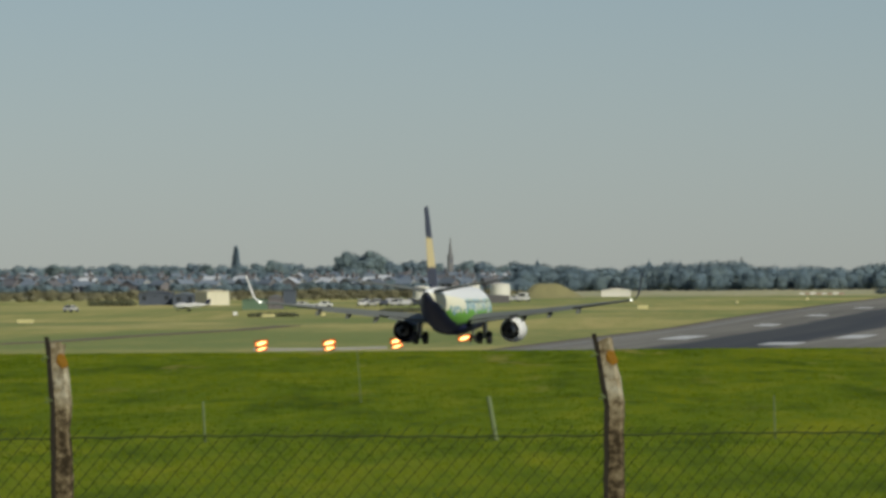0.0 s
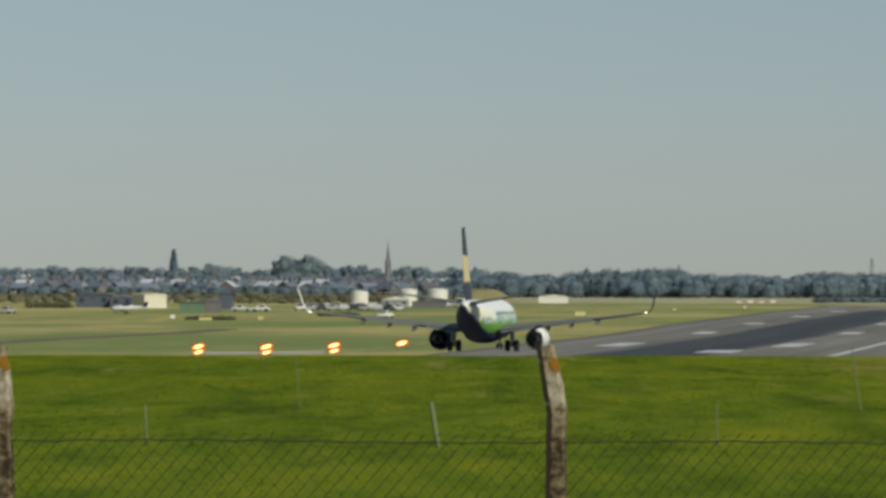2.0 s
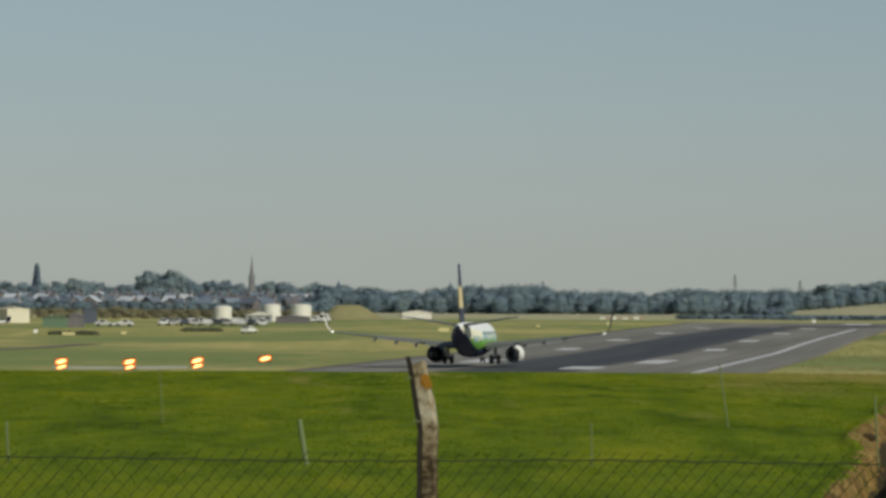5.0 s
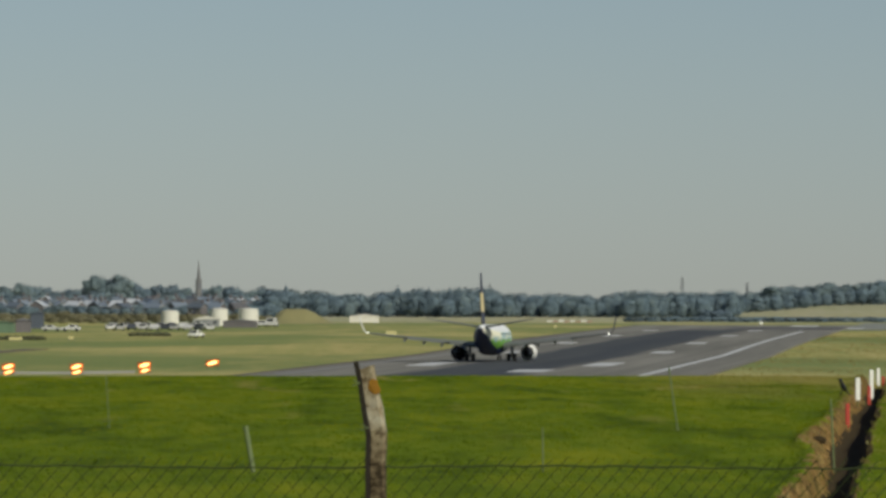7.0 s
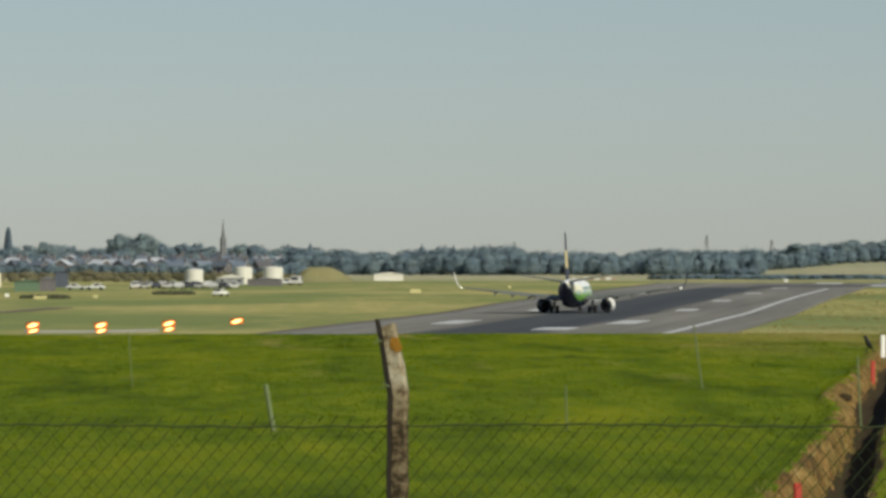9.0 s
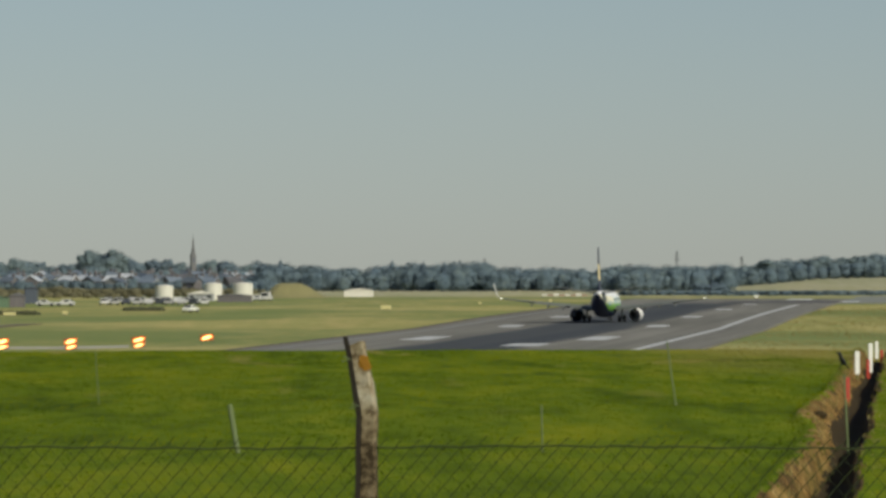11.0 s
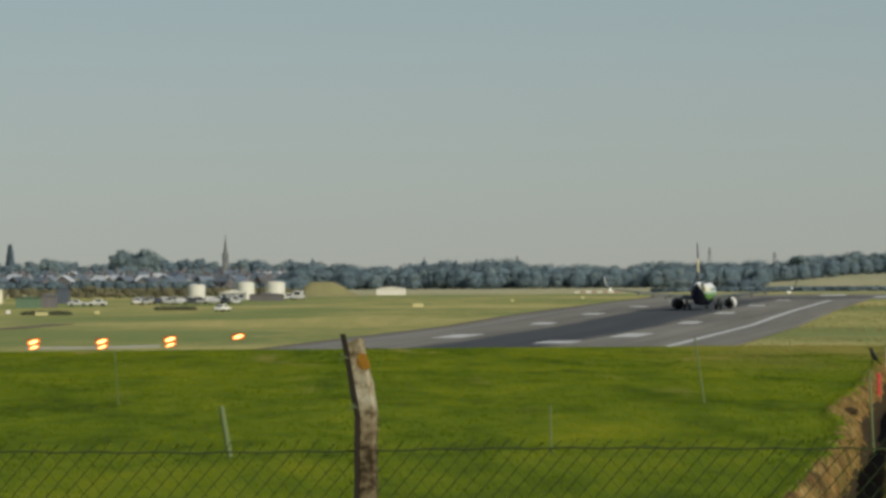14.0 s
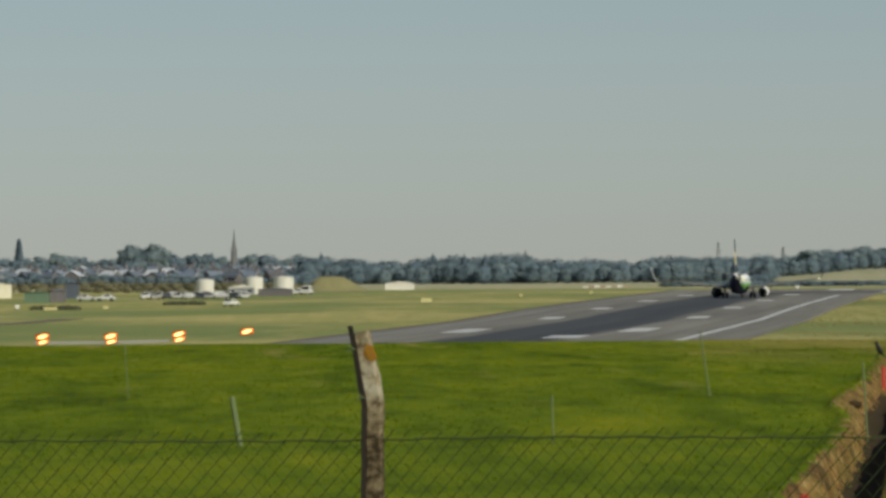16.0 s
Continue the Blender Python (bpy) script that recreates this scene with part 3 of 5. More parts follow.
M_LIVERY, M_FIN = livery_mat(), fin_mat()
M_WING = worn("wing_grey", (0.190, 0.200, 0.178), (0.110, 0.118, 0.104), 3.0, 0.5, 0.6, spec=0.2)
M_WHITE = worn("aircraft_white", (0.80, 0.79, 0.74), (0.66, 0.65, 0.60), 3.0, 0.6, 0.5, spec=0.2)
M_NAVY = worn("aircraft_navy", (0.014, 0.018, 0.05), None, 3.0, 0.6, 0.5, spec=0.25)
M_METAL = worn("bare_metal", (0.34, 0.33, 0.31), None, 8.0, 1.0, 0.35, 0.9)
M_SOOT = worn("burnt_metal", (0.05, 0.045, 0.04), None, 8.0, 1.0, 0.55, 0.6)
M_TYRE = worn("tyre_rubber", (0.02, 0.02, 0.02), None, 9.0, 2.0, 0.85)
# Pale cabin glass: the sky's reflection is put into its colour.
M_CABIN = worn("cabin_sky_glass", (0.16, 0.20, 0.22), None, 2.0, 1.0, 0.15)
M_GLASS = worn("dark_glass", (0.02, 0.025, 0.03), None, 2.0, 1.0, 0.1)

tip = Nodes("tip_lamp")
tip.bsdf.inputs["Emission Color"].default_value = (1.0, 0.95, 0.78, 1.0)
tip.bsdf.inputs["Emission Strength"].default_value = 1.6
M_TIPLIGHT = tip.done((0.9, 0.88, 0.8), 0.3)

FUSELAGE = ((19.6, 2.85, 0.05, 0.05), (19.2, 2.88, 0.55, 0.5), (18.4, 2.98, 1.0, 0.95), (17.2, 3.12, 1.42, 1.45), (15.6, 3.24, 1.74, 1.82), (13.6, 3.3, 1.88, 2.0),
            (5.0, 3.3, 1.88, 2.0), (-4.0, 3.3, 1.88, 2.0), (-6.5, 3.38, 1.85, 1.93), (-9.0, 3.55, 1.70, 1.76), (-11.5, 3.83, 1.42, 1.48), (-14.0, 4.16, 1.05, 1.12),
            (-16.2, 4.45, 0.66, 0.74), (-17.7, 4.65, 0.36, 0.44), (-18.4, 4.75, 0.16, 0.2))


def section(station):
    """An aerofoil section: leading edge, trailing edge y, height and thickness at a span station."""
    x, le, te, z, th = station
    out = []
    for u, k in ((0, 0), (0.08, 0.55), (0.3, 1.0), (0.65, 0.7), (1.0, 0.06), (0.65, -0.35), (0.3, -0.6), (0.08, -0.4)):
        out.append((x, le + (te - le) * u, z + th * 0.5 * k))
    return out


def aerofoil(stations, mirror=1):
    bm = bmesh.new()
    rings(bm, [[(mirror * px, py, pz) for px, py, pz in section(s)] for s in stations])
    return bm


def build_airliner():
    plane = thing("airliner", 0, 0, 0, "white and navy twin-jet airliner with a gold-banded fin landing", "airliner")
    bm = bmesh.new()
    rings(bm, [circle((0, y, z), rw, "y", 32, rh) for y, z, rw, rh in FUSELAGE])
    body = part("fuselage", bm, M_LIVERY, plane, "fuselage with a white crown, navy tail and green flank patches", smooth=True)
    for k in range(32):                              # cabin windows
        for side in (-1, 1):
            y = 12.6 - k * 0.72
            if y < -9:
                continue
            r = 1.79 if y > -4.5 else 1.79 - (-4.5 - y) * 0.055
            wb = boxed(side * r - 0.035, side * r + 0.012, y - 0.12, y + 0.12, 3.75, 4.03, bevel=0.01)
            part("cabin_window", wb, M_CABIN, body)
    wb = bmesh.new()
    rings(wb, [[(-0.85, 17.95, 3.72), (0.85, 17.95, 3.72), (0.9, 17.2, 4.32), (-0.9, 17.2, 4.32)], [(-0.8, 17.85, 3.65), (0.8, 17.85, 3.65), (0.85, 17.1, 4.25), (-0.85, 17.1, 4.25)]])
    part("windscreen", wb, M_GLASS, body)
    wb = lathe("y", [(-18.95, 0.10), (-18.7, 0.15), (-18.3, 0.17)], (0, 0, 4.75), 12)
    part("tail_exhaust", wb, M_SOOT, body, "small dark exhaust in the tail cone")

    # fin, with its rudder
    bm = bmesh.new()
    fin = ((4.9, -8.2, -15.2, 0.14), (5.5, -10.6, -15.2, 0.30), (8.0, -13.1, -16.4, 0.24), (11.0, -15.8, -17.8, 0.17), (12.3, -17.0, -18.45, 0.11))
    rings(bm, [[(th * 0.5 * k, le + (te - le) * u, z) for u, k in ((0, 0), (0.1, 0.7), (0.4, 1), (1, 0.5), (1, -0.5), (0.4, -1), (0.1, -0.7))] for z, le, te, th in fin])
    part("fin", bm, M_FIN, plane, "navy fin with a gold band", smooth=False)
    bm = bmesh.new()
    rud = ((5.6, -15.3, -16.7, 0.16), (8.0, -16.48, -17.7, 0.14), (11.0, -17.86, -18.9, 0.10), (12.15, -18.45, -19.4, 0.06))
    rings(bm, [[(th * 0.5, le, z), (0.03, te, z), (-0.03, te, z), (-th * 0.5, le, z)] for z, le, te, th in rud])
    part("rudder", bm, M_FIN, plane, "navy rudder with a gold band")
    for s in (-1, 1):
        bm = aerofoil(((0.5, -13.6, -17.2, 4.95, 0.42), (3.5, -15.5, -18.0, 5.45, 0.30), (7.15, -17.6, -19.2, 6.05, 0.16)), s)
        part("tailplane", bm, M_WING, plane, "grey tailplane")
        # wing and what hangs on it
        bm = aerofoil(((1.2, 5.6, -2.4, 2.25, 1.15), (5.6, 2.2, -2.5, 2.75, 0.75), (11.0, -0.9, -3.6, 3.38, 0.46), (16.2, -3.6, -5.1, 3.98, 0.24)), s)
        wing = part("wing", bm, M_WING, plane, "swept grey wing with flaps lowered")
        bm = bmesh.new()
        tips = ((16.2, -3.6, -5.1, 3.98), (16.75, -4.0, -5.25, 4.10), (17.1, -4.5, -5.5, 4.50), (17.3, -5.1, -5.9, 5.2), (17.62, -6.1, -6.6, 6.45))
        rings(bm, [[(s * x, le, z), (s * (x + 0.09), (le * 2 + te) / 3, z + 0.02), (s * x, te, z), (s * (x - 0.09), (le * 2 + te) / 3, z - 0.02)] for x, le, te, z in tips])
        part("winglet", bm, M_WHITE if s < 0 else M_NAVY, wing, "white upswept winglet" if s < 0 else "navy upswept winglet")
        for x0, x1, y0, y1, z0, z1, ch in ((2.0, 5.4, -2.38, -2.48, 2.20, 2.66, 0.8), (6.2, 11.2, -2.66, -3.66, 2.78, 3.36, 0.6)):
            fb = bmesh.new()
            rings(fb, [[(s * x, y + 0.1, z + 0.06), (s * x, y - ch, z - ch * 0.16), (s * x, y - ch, z - ch * 0.16 - 0.03), (s * x, y + 0.1, z - 0.08)] for x, y, z in ((x0, y0, z0), (x1, y1, z1))])
            part("flap", fb, M_WING, wing, "trailing edge flap")
        for x, y, z in ((6.6, -1.6, 2.58), (9.0, -2.2, 2.92), (11.6, -2.7, 3.25)):
            fb = bmesh.new()
            rings(fb, [circle((s * x, y + a, z + dz), r, "y", 8, r * 1.2) for a, r, dz in ((1.4, 0.03, 0.12), (0.7, 0.17, 0.0), (-0.4, 0.22, -0.12), (-1.4, 0.13, -0.26), (-2.1, 0.03, -0.42))])
            part("flap_fairing", fb, M_WING, wing, "canoe-shaped flap fairing")
        # engine
        prof = [(7.3, 0.86), (7.45, 0.97), (7.25, 1.06), (6.2, 1.14), (4.6, 1.10), (3.5, 0.97), (3.0, 0.86), (2.98, 0.82), (3.4, 0.78), (4.2, 0.74)]
        eb = lathe("y", prof, (s * 4.83, 0, 1.40), 24, cap=False)
        eng = part("engine", eb, M_WHITE if s > 0 else M_NAVY, plane, "turbofan engine in a white cowl" if s > 0 else "turbofan engine in a shaded navy cowl", smooth=True)
        part("core_cowl", lathe("y", [(4.4, 0.70), (3.2, 0.60), (2.2, 0.40), (2.18, 0.34), (2.6, 0.3)], (s * 4.83, 0, 1.38), 18), M_METAL, eng, "bare metal core cowl", True)
        part("exhaust_cone", lathe("y", [(2.6, 0.28), (2.0, 0.20), (1.5, 0.03)], (s * 4.83, 0, 1.38), 12), M_SOOT, eng, "burnt exhaust cone", True)
        part("fan", lathe("y", [(6.9, 0.1), (6.6, 0.3), (6.4, 0.88), (4.3, 0.80)], (s * 4.83, 0, 1.40), 24), M_SOOT, eng, "dark fan disc")
        pb = bmesh.new()
        rings(pb, [[(s * 4.83 - w, y0, z), (s * 4.83 + w, y0, z), (s * 4.83 + w, y1, z), (s * 4.83 - w, y1, z)] for z, y0, y1, w in ((2.1, 6.0, 1.2, 0.16), (2.62, 4.4, 0.4, 0.2), (2.85, 2.6, 0.0, 0.2))])
        part("pylon", pb, M_WING, eng)
        # main gear
        gear = part("main_gear", lathe("z", [(0.66, 0.13), (1.4, 0.13), (1.42, 0.17), (2.2, 0.18)], (s * 2.86, 0.0, 0), 10), M_METAL, plane, "landing gear leg")
        for dx in (-0.43, 0.43):
            part("wheel", lathe("x", [(-0.24, 0.30), (-0.24, 0.46), (-0.17, 0.555), (0.17, 0.555), (0.24, 0.46), (0.24, 0.30)], (s * 2.86 + dx, 0, 0.775), 20), M_TYRE, gear, "black tyre on the main gear")
        db = boxed(s * 3.05 - 0.04, s * 3.05 + 0.04, -0.55, 0.5, 1.1, 2.25, bevel=0.02)
        part("gear_door", db, M_WHITE, gear)
    nose = part("nose_gear", lathe("z", [(0.5, 0.08), (1.6, 0.1)], (0, 15.6, 0), 8), M_METAL, plane, "nose gear leg")
    for dx in (-0.2, 0.2):
        part("wheel", lathe("x", [(-0.09, 0.18), (-0.09, 0.28), (-0.05, 0.345), (0.05, 0.345), (0.09, 0.28), (0.09, 0.18)], (dx, 15.6, 0.565), 16), M_TYRE, nose, "black tyre on the nose gear")
    for s in (-1, 1):
        part("tip_light", lathe("y", [(-5.45, 0.04), (-5.38, 0.10), (-5.22, 0.10), (-5.1, 0.05)], (s * 16.5, 0, 4.06), 10), M_TIPLIGHT, plane, "bright white wing tip light")
    bm = bmesh.new()
    rings(bm, [circle((0, y, 1.75), rw, "y", 14, rh) for y, rw, rh in ((7.0, 0.3, 0.1), (5.0, 1.6, 0.62), (0.0, 1.75, 0.78), (-3.0, 1.5, 0.6), (-5.0, 0.3, 0.1))])
    part("belly_fairing", bm, M_NAVY, plane, "navy belly fairing", smooth=True)
    return plane


airliner = build_airliner()


# ---------------------------------------------------------------- grass, ditch and markers
M_BLADE = grass_blade_mat("grass_blades", [(0.36, (0.050, 0.086, 0.001)), (0.47, (0.126, 0.180, 0.002)), (0.56, (0.200, 0.236, 0.004)), (0.67, (0.310, 0.302, 0.010))], True)
M_STRAW = grass_blade_mat("dry_grass_blades", [(0.25, (0.25, 0.220, 0.065)), (0.5, (0.36, 0.295, 0.105)), (0.8, (0.52, 0.43, 0.20))])


def tufts(name, material, spots, height, label, seed):
    """Many small tufts of three or four blades each, in one mesh."""
    rnd = np.random.RandomState(seed)
    co, faces = [], []
    for x, y in spots:
        z = ground_z(x, y)
        h = height * rnd.uniform(0.5, 1.3)
        for b in range(3):
            t = rnd.uniform(0, 2 * math.pi)
            w, lean = h * rnd.uniform(0.16, 0.30), h * rnd.uniform(0.1, 0.6)
            dx, dy = math.cos(t), math.sin(t)
            k = len(co)
            ox, oy = rnd.uniform(-0.06, 0.06), rnd.uniform(-0.06, 0.06)
            co += [(x + ox - dx * w, y + oy - dy * w, z - 0.02), (x + ox + dx * w, y + oy + dy * w, z - 0.02), (x + ox + dx * w * 0.4 - dy * lean, y + oy + dy * w * 0.4 + dx * lean, z + h)]
            faces.append((k, k + 1, k + 2))
    me = bpy.data.meshes.new(name)
    me.from_pydata(co, [], faces)
    me.materials.append(material)
    return tagged(new(name, me), label, "grass", kind="stuff")


def field_spots(count, seed):
    rnd = np.random.RandomState(seed)
    out = []
    while len(out) < count:
        y = math.sqrt(rnd.uniform(48 ** 2, 232 ** 2))
        x = rnd.uniform(-0.118, 0.094) * y
        d = x - ditch_x(y)
        if y < 208 and -0.86 + bank_in(y) + 0.16 * noise.noise(Vector((d * 1.2, y * 0.35, 7))) < d < 0.03:
            continue
        out.append((x, y))
    return out


tufts("field_grass", M_BLADE, field_spots(120000, 3), 0.031, "short lush green field grass with yellowing patches", 5)


def bank_spots(count, seed):
    rnd = np.random.RandomState(seed)
    out = []
    for _ in range(count):
        y = rnd.uniform(46, 205)
        d = rnd.choice([rnd.uniform(-1.0, -0.62) + bank_in(y), rnd.uniform(-0.02, 0.22)], p=[0.75, 0.25])
        out.append((ditch_x(y) + d, y))
    return out


def verge_spots(count, a0, a1, y0, y1, seed):
    """Uneven clumps on the airfield beside the runway."""
    rnd = np.random.RandomState(seed)
    out = []
    while len(out) < count:
        x, y = on_runway(rnd.uniform(a0, a1), rnd.uniform(y0, y1))
        if noise.noise(Vector((x * 0.06, y * 0.02, seed))) + 0.3 * noise.noise(Vector((x * 0.3, y * 0.1, seed))) > rnd.uniform(-0.5, 0.4):
            out.append((x, y))
    return out


tufts("verge_grass", M_STRAW, verge_spots(9000, 27.5, 75, 540, 1350, 21), 0.20, "rough straw-coloured grass beside the runway", 22)
tufts("airfield_grass", M_STRAW, verge_spots(9000, -150, -28, 600, 1500, 23), 0.09, "patchy dry grass on the airfield", 24)
tufts("bank_grass", M_STRAW, bank_spots(700, 8), 0.045, "dry straw-coloured grass on the ditch banks", 9)

M_RED = worn("red_paint", (0.46, 0.035, 0.015), (0.24, 0.025, 0.012), 20.0, 4.0, 0.5)
M_POSTWHITE = worn("white_post_paint", (0.80, 0.79, 0.72), (0.62, 0.61, 0.54), 20.0, 4.0, 0.5)
M_CROW = worn("black_feathers", (0.012, 0.012, 0.014), None, 30.0, 6.0, 0.5)


def marker_post(x, y, height, width, white):
    ob = thing("marker_post", x, y, ground_z(x, y) - 0.03, "white painted marker post on the ditch bank" if white else "short red marker post on the ditch bank",
               "marker post", "white posts on the bank" if white else "red posts on the bank", turn=20)
    low = 0.16 if white else 0.0
    part("board", boxed(-width / 2, width / 2, -0.02, 0.02, low, height, bevel=0.012), M_POSTWHITE if white else M_RED, ob)
    part("stem", lathe("z", [(0, 0.016), (low + 0.1, 0.016)], (0, 0.0 if white else 0.03, 0), 6), M_STAKE, ob, "thin metal stem")
    return ob


for x, y, h, w, white in ((8.80, 126, 0.48, 0.085, False), (11.88, 162.5, 0.52, 0.085, False), (14.3, 190, 0.45, 0.085, False), (3.44, 59.0, 0.36, 0.075, False),
                          (10.78, 151, 0.70, 0.12, True), (12.05, 164, 0.90, 0.11, True), (14.75, 198, 0.70, 0.11, True)):
    marker_post(x, y, h, w, white)


def crow(x, y):
    bird = thing("crow", x, y, ground_z(x, y) + 0.02, "black crow standing on the ditch bank", "bird", turn=205)
    bird.matrix_basis = bird.matrix_basis @ pose(0, 0, 0.02, 0, -18, 0)
    bird.scale = (1.1, 1.1, 1.1)
    bm = bmesh.new()
    rings(bm, [circle((a, 0, 0.13 + b), r, "x", 10) for a, b, r in ((-0.12, -0.02, 0.02), (-0.05, 0.01, 0.055), (0.03, 0.06, 0.065), (0.08, 0.12, 0.05), (0.10, 0.16, 0.035))])
    part("body", bm, M_CROW, bird, smooth=True)
    part("head", lathe("z", [(0.16, 0.02), (0.185, 0.036), (0.22, 0.036), (0.245, 0.012)], (0.105, 0, 0.08), 10), M_CROW, bird, smooth=True)
    part("beak", lathe("x", [(0.13, 0.014), (0.20, 0.003)], (0, 0, 0.285), 6), M_CROW, bird)
    bm = bmesh.new()
    rings(bm, [[(-0.10, -0.03, 0.10), (-0.10, 0.03, 0.10), (-0.10, 0.02, 0.115), (-0.10, -0.02, 0.115)], [(-0.22, -0.035, 0.04), (-0.22, 0.035, 0.04), (-0.22, 0.03, 0.05), (-0.22, -0.03, 0.05)]])
    part("tail", bm, M_CROW, bird)
    for s in (-0.025, 0.025):
        part("leg", lathe("z", [(-0.03, 0.006), (0.10, 0.008)], (0.0, s, 0), 6), M_CROW, bird)


crow(10.42, 151.5)


def burrow(x, y):
    """A hole under the lip of the bank, its shade built as a dark bulge."""
    hole = thing("burrow", x, y, ground_z(x, y) - 0.02, "dark burrow in the brown ditch bank", "burrow", turn=-15)
    bm = bmesh.new()
    loops = []
    for d, k in ((-0.16, 0.10), (-0.12, 0.7), (-0.02, 1.0), (0.20, 0.8), (0.4, 0.3)):
        loops.append([(k * (0.15 + 0.02 * math.sin(5 * t)) * math.cos(t), d, 0.025 - 0.03 * k + k * 0.095 * math.sin(t) + 0.03 * k * math.cos(t)) for t in [2 * math.pi * i / 12 for i in range(12)]])
    rings(bm, loops)
    part("mouth", bm, M_MUDSHADE, hole, smooth=True)


burrow(6.84, 105.0)


# ---------------------------------------------------------------- airfield furniture
def spot(bearing, distance):
    """World x and y of a place at that bearing (its sideways share) and distance from the fence's watcher."""
    return bearing * distance, distance


def glow(name, color, strength):
    n = Nodes(name)
    n.bsdf.inputs["Emission Color"].default_value = rgb(color)
    n.bsdf.inputs["Emission Strength"].default_value = strength
    return n.done(color, 0.4)


M_LAMP_CORE = glow("lamp_core", (1.0, 0.54, 0.17), 3.4)
M_LAMP_RIM = glow("lamp_rim", (1.0, 0.24, 0.04), 1.1)
M_ORANGE = worn("orange_housing", (0.50, 0.16, 0.03), None, 10.0, 2.0, 0.6)
M_SIGNYELLOW = worn("yellow_sign", (0.64, 0.57, 0.26), None, 6.0, 1.0, 0.5)
M_CREAM = worn("cream_cladding", (0.66, 0.62, 0.46), (0.50, 0.47, 0.35), 0.8, 0.15, 0.6)
M_TANK = worn("tank_white", (0.74, 0.71, 0.62), (0.55, 0.52, 0.44), 0.8, 0.25, 0.5)
M_SLATE = worn("slate_blue_cladding", (0.085, 0.10, 0.13), None, 0.8, 0.15, 0.6)
M_SHEDGREEN = worn("green_cladding", (0.13, 0.20, 0.12), None, 0.8, 0.2, 0.6)
# Brick, render and roofs are greyed: distance haze is put into their colours.
M_BRICK = worn("hazed_brick", (0.165, 0.150, 0.150), (0.12, 0.112, 0.115), 3.0, 0.3, 0.85, per_object=0.4)
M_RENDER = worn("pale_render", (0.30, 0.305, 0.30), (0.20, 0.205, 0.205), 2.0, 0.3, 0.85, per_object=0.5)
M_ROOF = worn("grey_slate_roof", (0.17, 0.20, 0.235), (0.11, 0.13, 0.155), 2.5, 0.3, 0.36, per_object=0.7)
M_ROOFBROWN = worn("hazed_tile_roof", (0.145, 0.140, 0.145), (0.10, 0.10, 0.105), 2.5, 0.3, 0.6, per_object=0.5)
# Sun glints on a few roofs are painted as this pale colour.
M_ROOFGLINT = worn("glint_pale_roof", (0.60, 0.62, 0.64), (0.46, 0.48, 0.50), 2.5, 0.3, 0.3)
M_PANE = worn("window_glass", (0.03, 0.035, 0.04), None, 1.0, 0.5, 0.08)
M_CAR = worn("car_white", (0.56, 0.55, 0.52), (0.42, 0.41, 0.39), 2.0, 0.5, 0.4, per_object=0.7)
M_CARDARK = worn("car_dark", (0.06, 0.065, 0.08), None, 2.0, 0.5, 0.3, per_object=0.6)
M_STONE = worn("dark_stone", (0.17, 0.17, 0.17), None, 1.5, 0.2, 0.85)
M_STEEL = worn("grey_steel", (0.22, 0.23, 0.24), None, 2.0, 0.3, 0.5, 0.5)


def approach_light(x, y, second):
    """A squat lamp box on legs with a glowing lens, and a second lens under it."""
    z = ground_z(x, y)
    ob = thing("approach_light", x, y, z, "orange glowing landing guidance lamp on short legs in grass", "airfield light", "row of guidance lamps", turn=2)
    ob.matrix_basis = ob.matrix_basis @ pose(0, 0, 0, 0, -5, 0)
    body = part("housing", boxed(-0.85, 0.85, 0.05, 0.95, 0.55, 1.34, bevel=0.06), M_ORANGE, ob, "orange lamp housing")
    part("hood", boxed(-0.9, 0.9, -0.12, 0.9, 1.34, 1.39, bevel=0.015), M_ORANGE, body)
    for lens, z0, z1, half in (("lens", 0.72, 1.22, 0.76),) + ((("lower_lens", 0.10, 0.46, 0.66),) if second else ()):
        rim = part(lens, lathe("y", [(0.0, half + 0.05), (0.045, half + 0.05)], (0, 0, 0), 20), M_LAMP_RIM, ob, "glowing orange lens")
        k = (z1 - z0) / 2 / half
        rim.data.transform(Matrix.Translation((0, 0, (z0 + z1) / 2)) @ Matrix.Rotation(radians(-11), 4, "Y") @ Matrix.Diagonal((1, 1, k, 1)))
        core = part("filament", lathe("y", [(-0.03, half * 0.78), (-0.004, half * 0.8)], (0, 0, 0), 20), M_LAMP_CORE, rim, "bright yellow lamp core")
        core.data.transform(Matrix.Translation((0, 0, (z0 + z1) / 2)) @ Matrix.Rotation(radians(-11), 4, "Y") @ Matrix.Diagonal((1, 1, k * 0.9, 1)))
    if second:
        part("lower_box", boxed(-0.7, 0.7, 0.05, 0.5, 0.06, 0.46, bevel=0.03), M_ORANGE, ob)
    for lx in (-0.7, 0.7):
        for ly in (0.15, 0.85):
            part("leg", lathe("z", [(-0.1, 0.03), (0.45, 0.03)], (lx, ly, 0), 6), M_STEEL, ob)


for bearing, second in ((-0.05955, True), (-0.04905, True), (-0.03860, True), (-0.02812, False)):
    approach_light(*spot(bearing, 818), second)


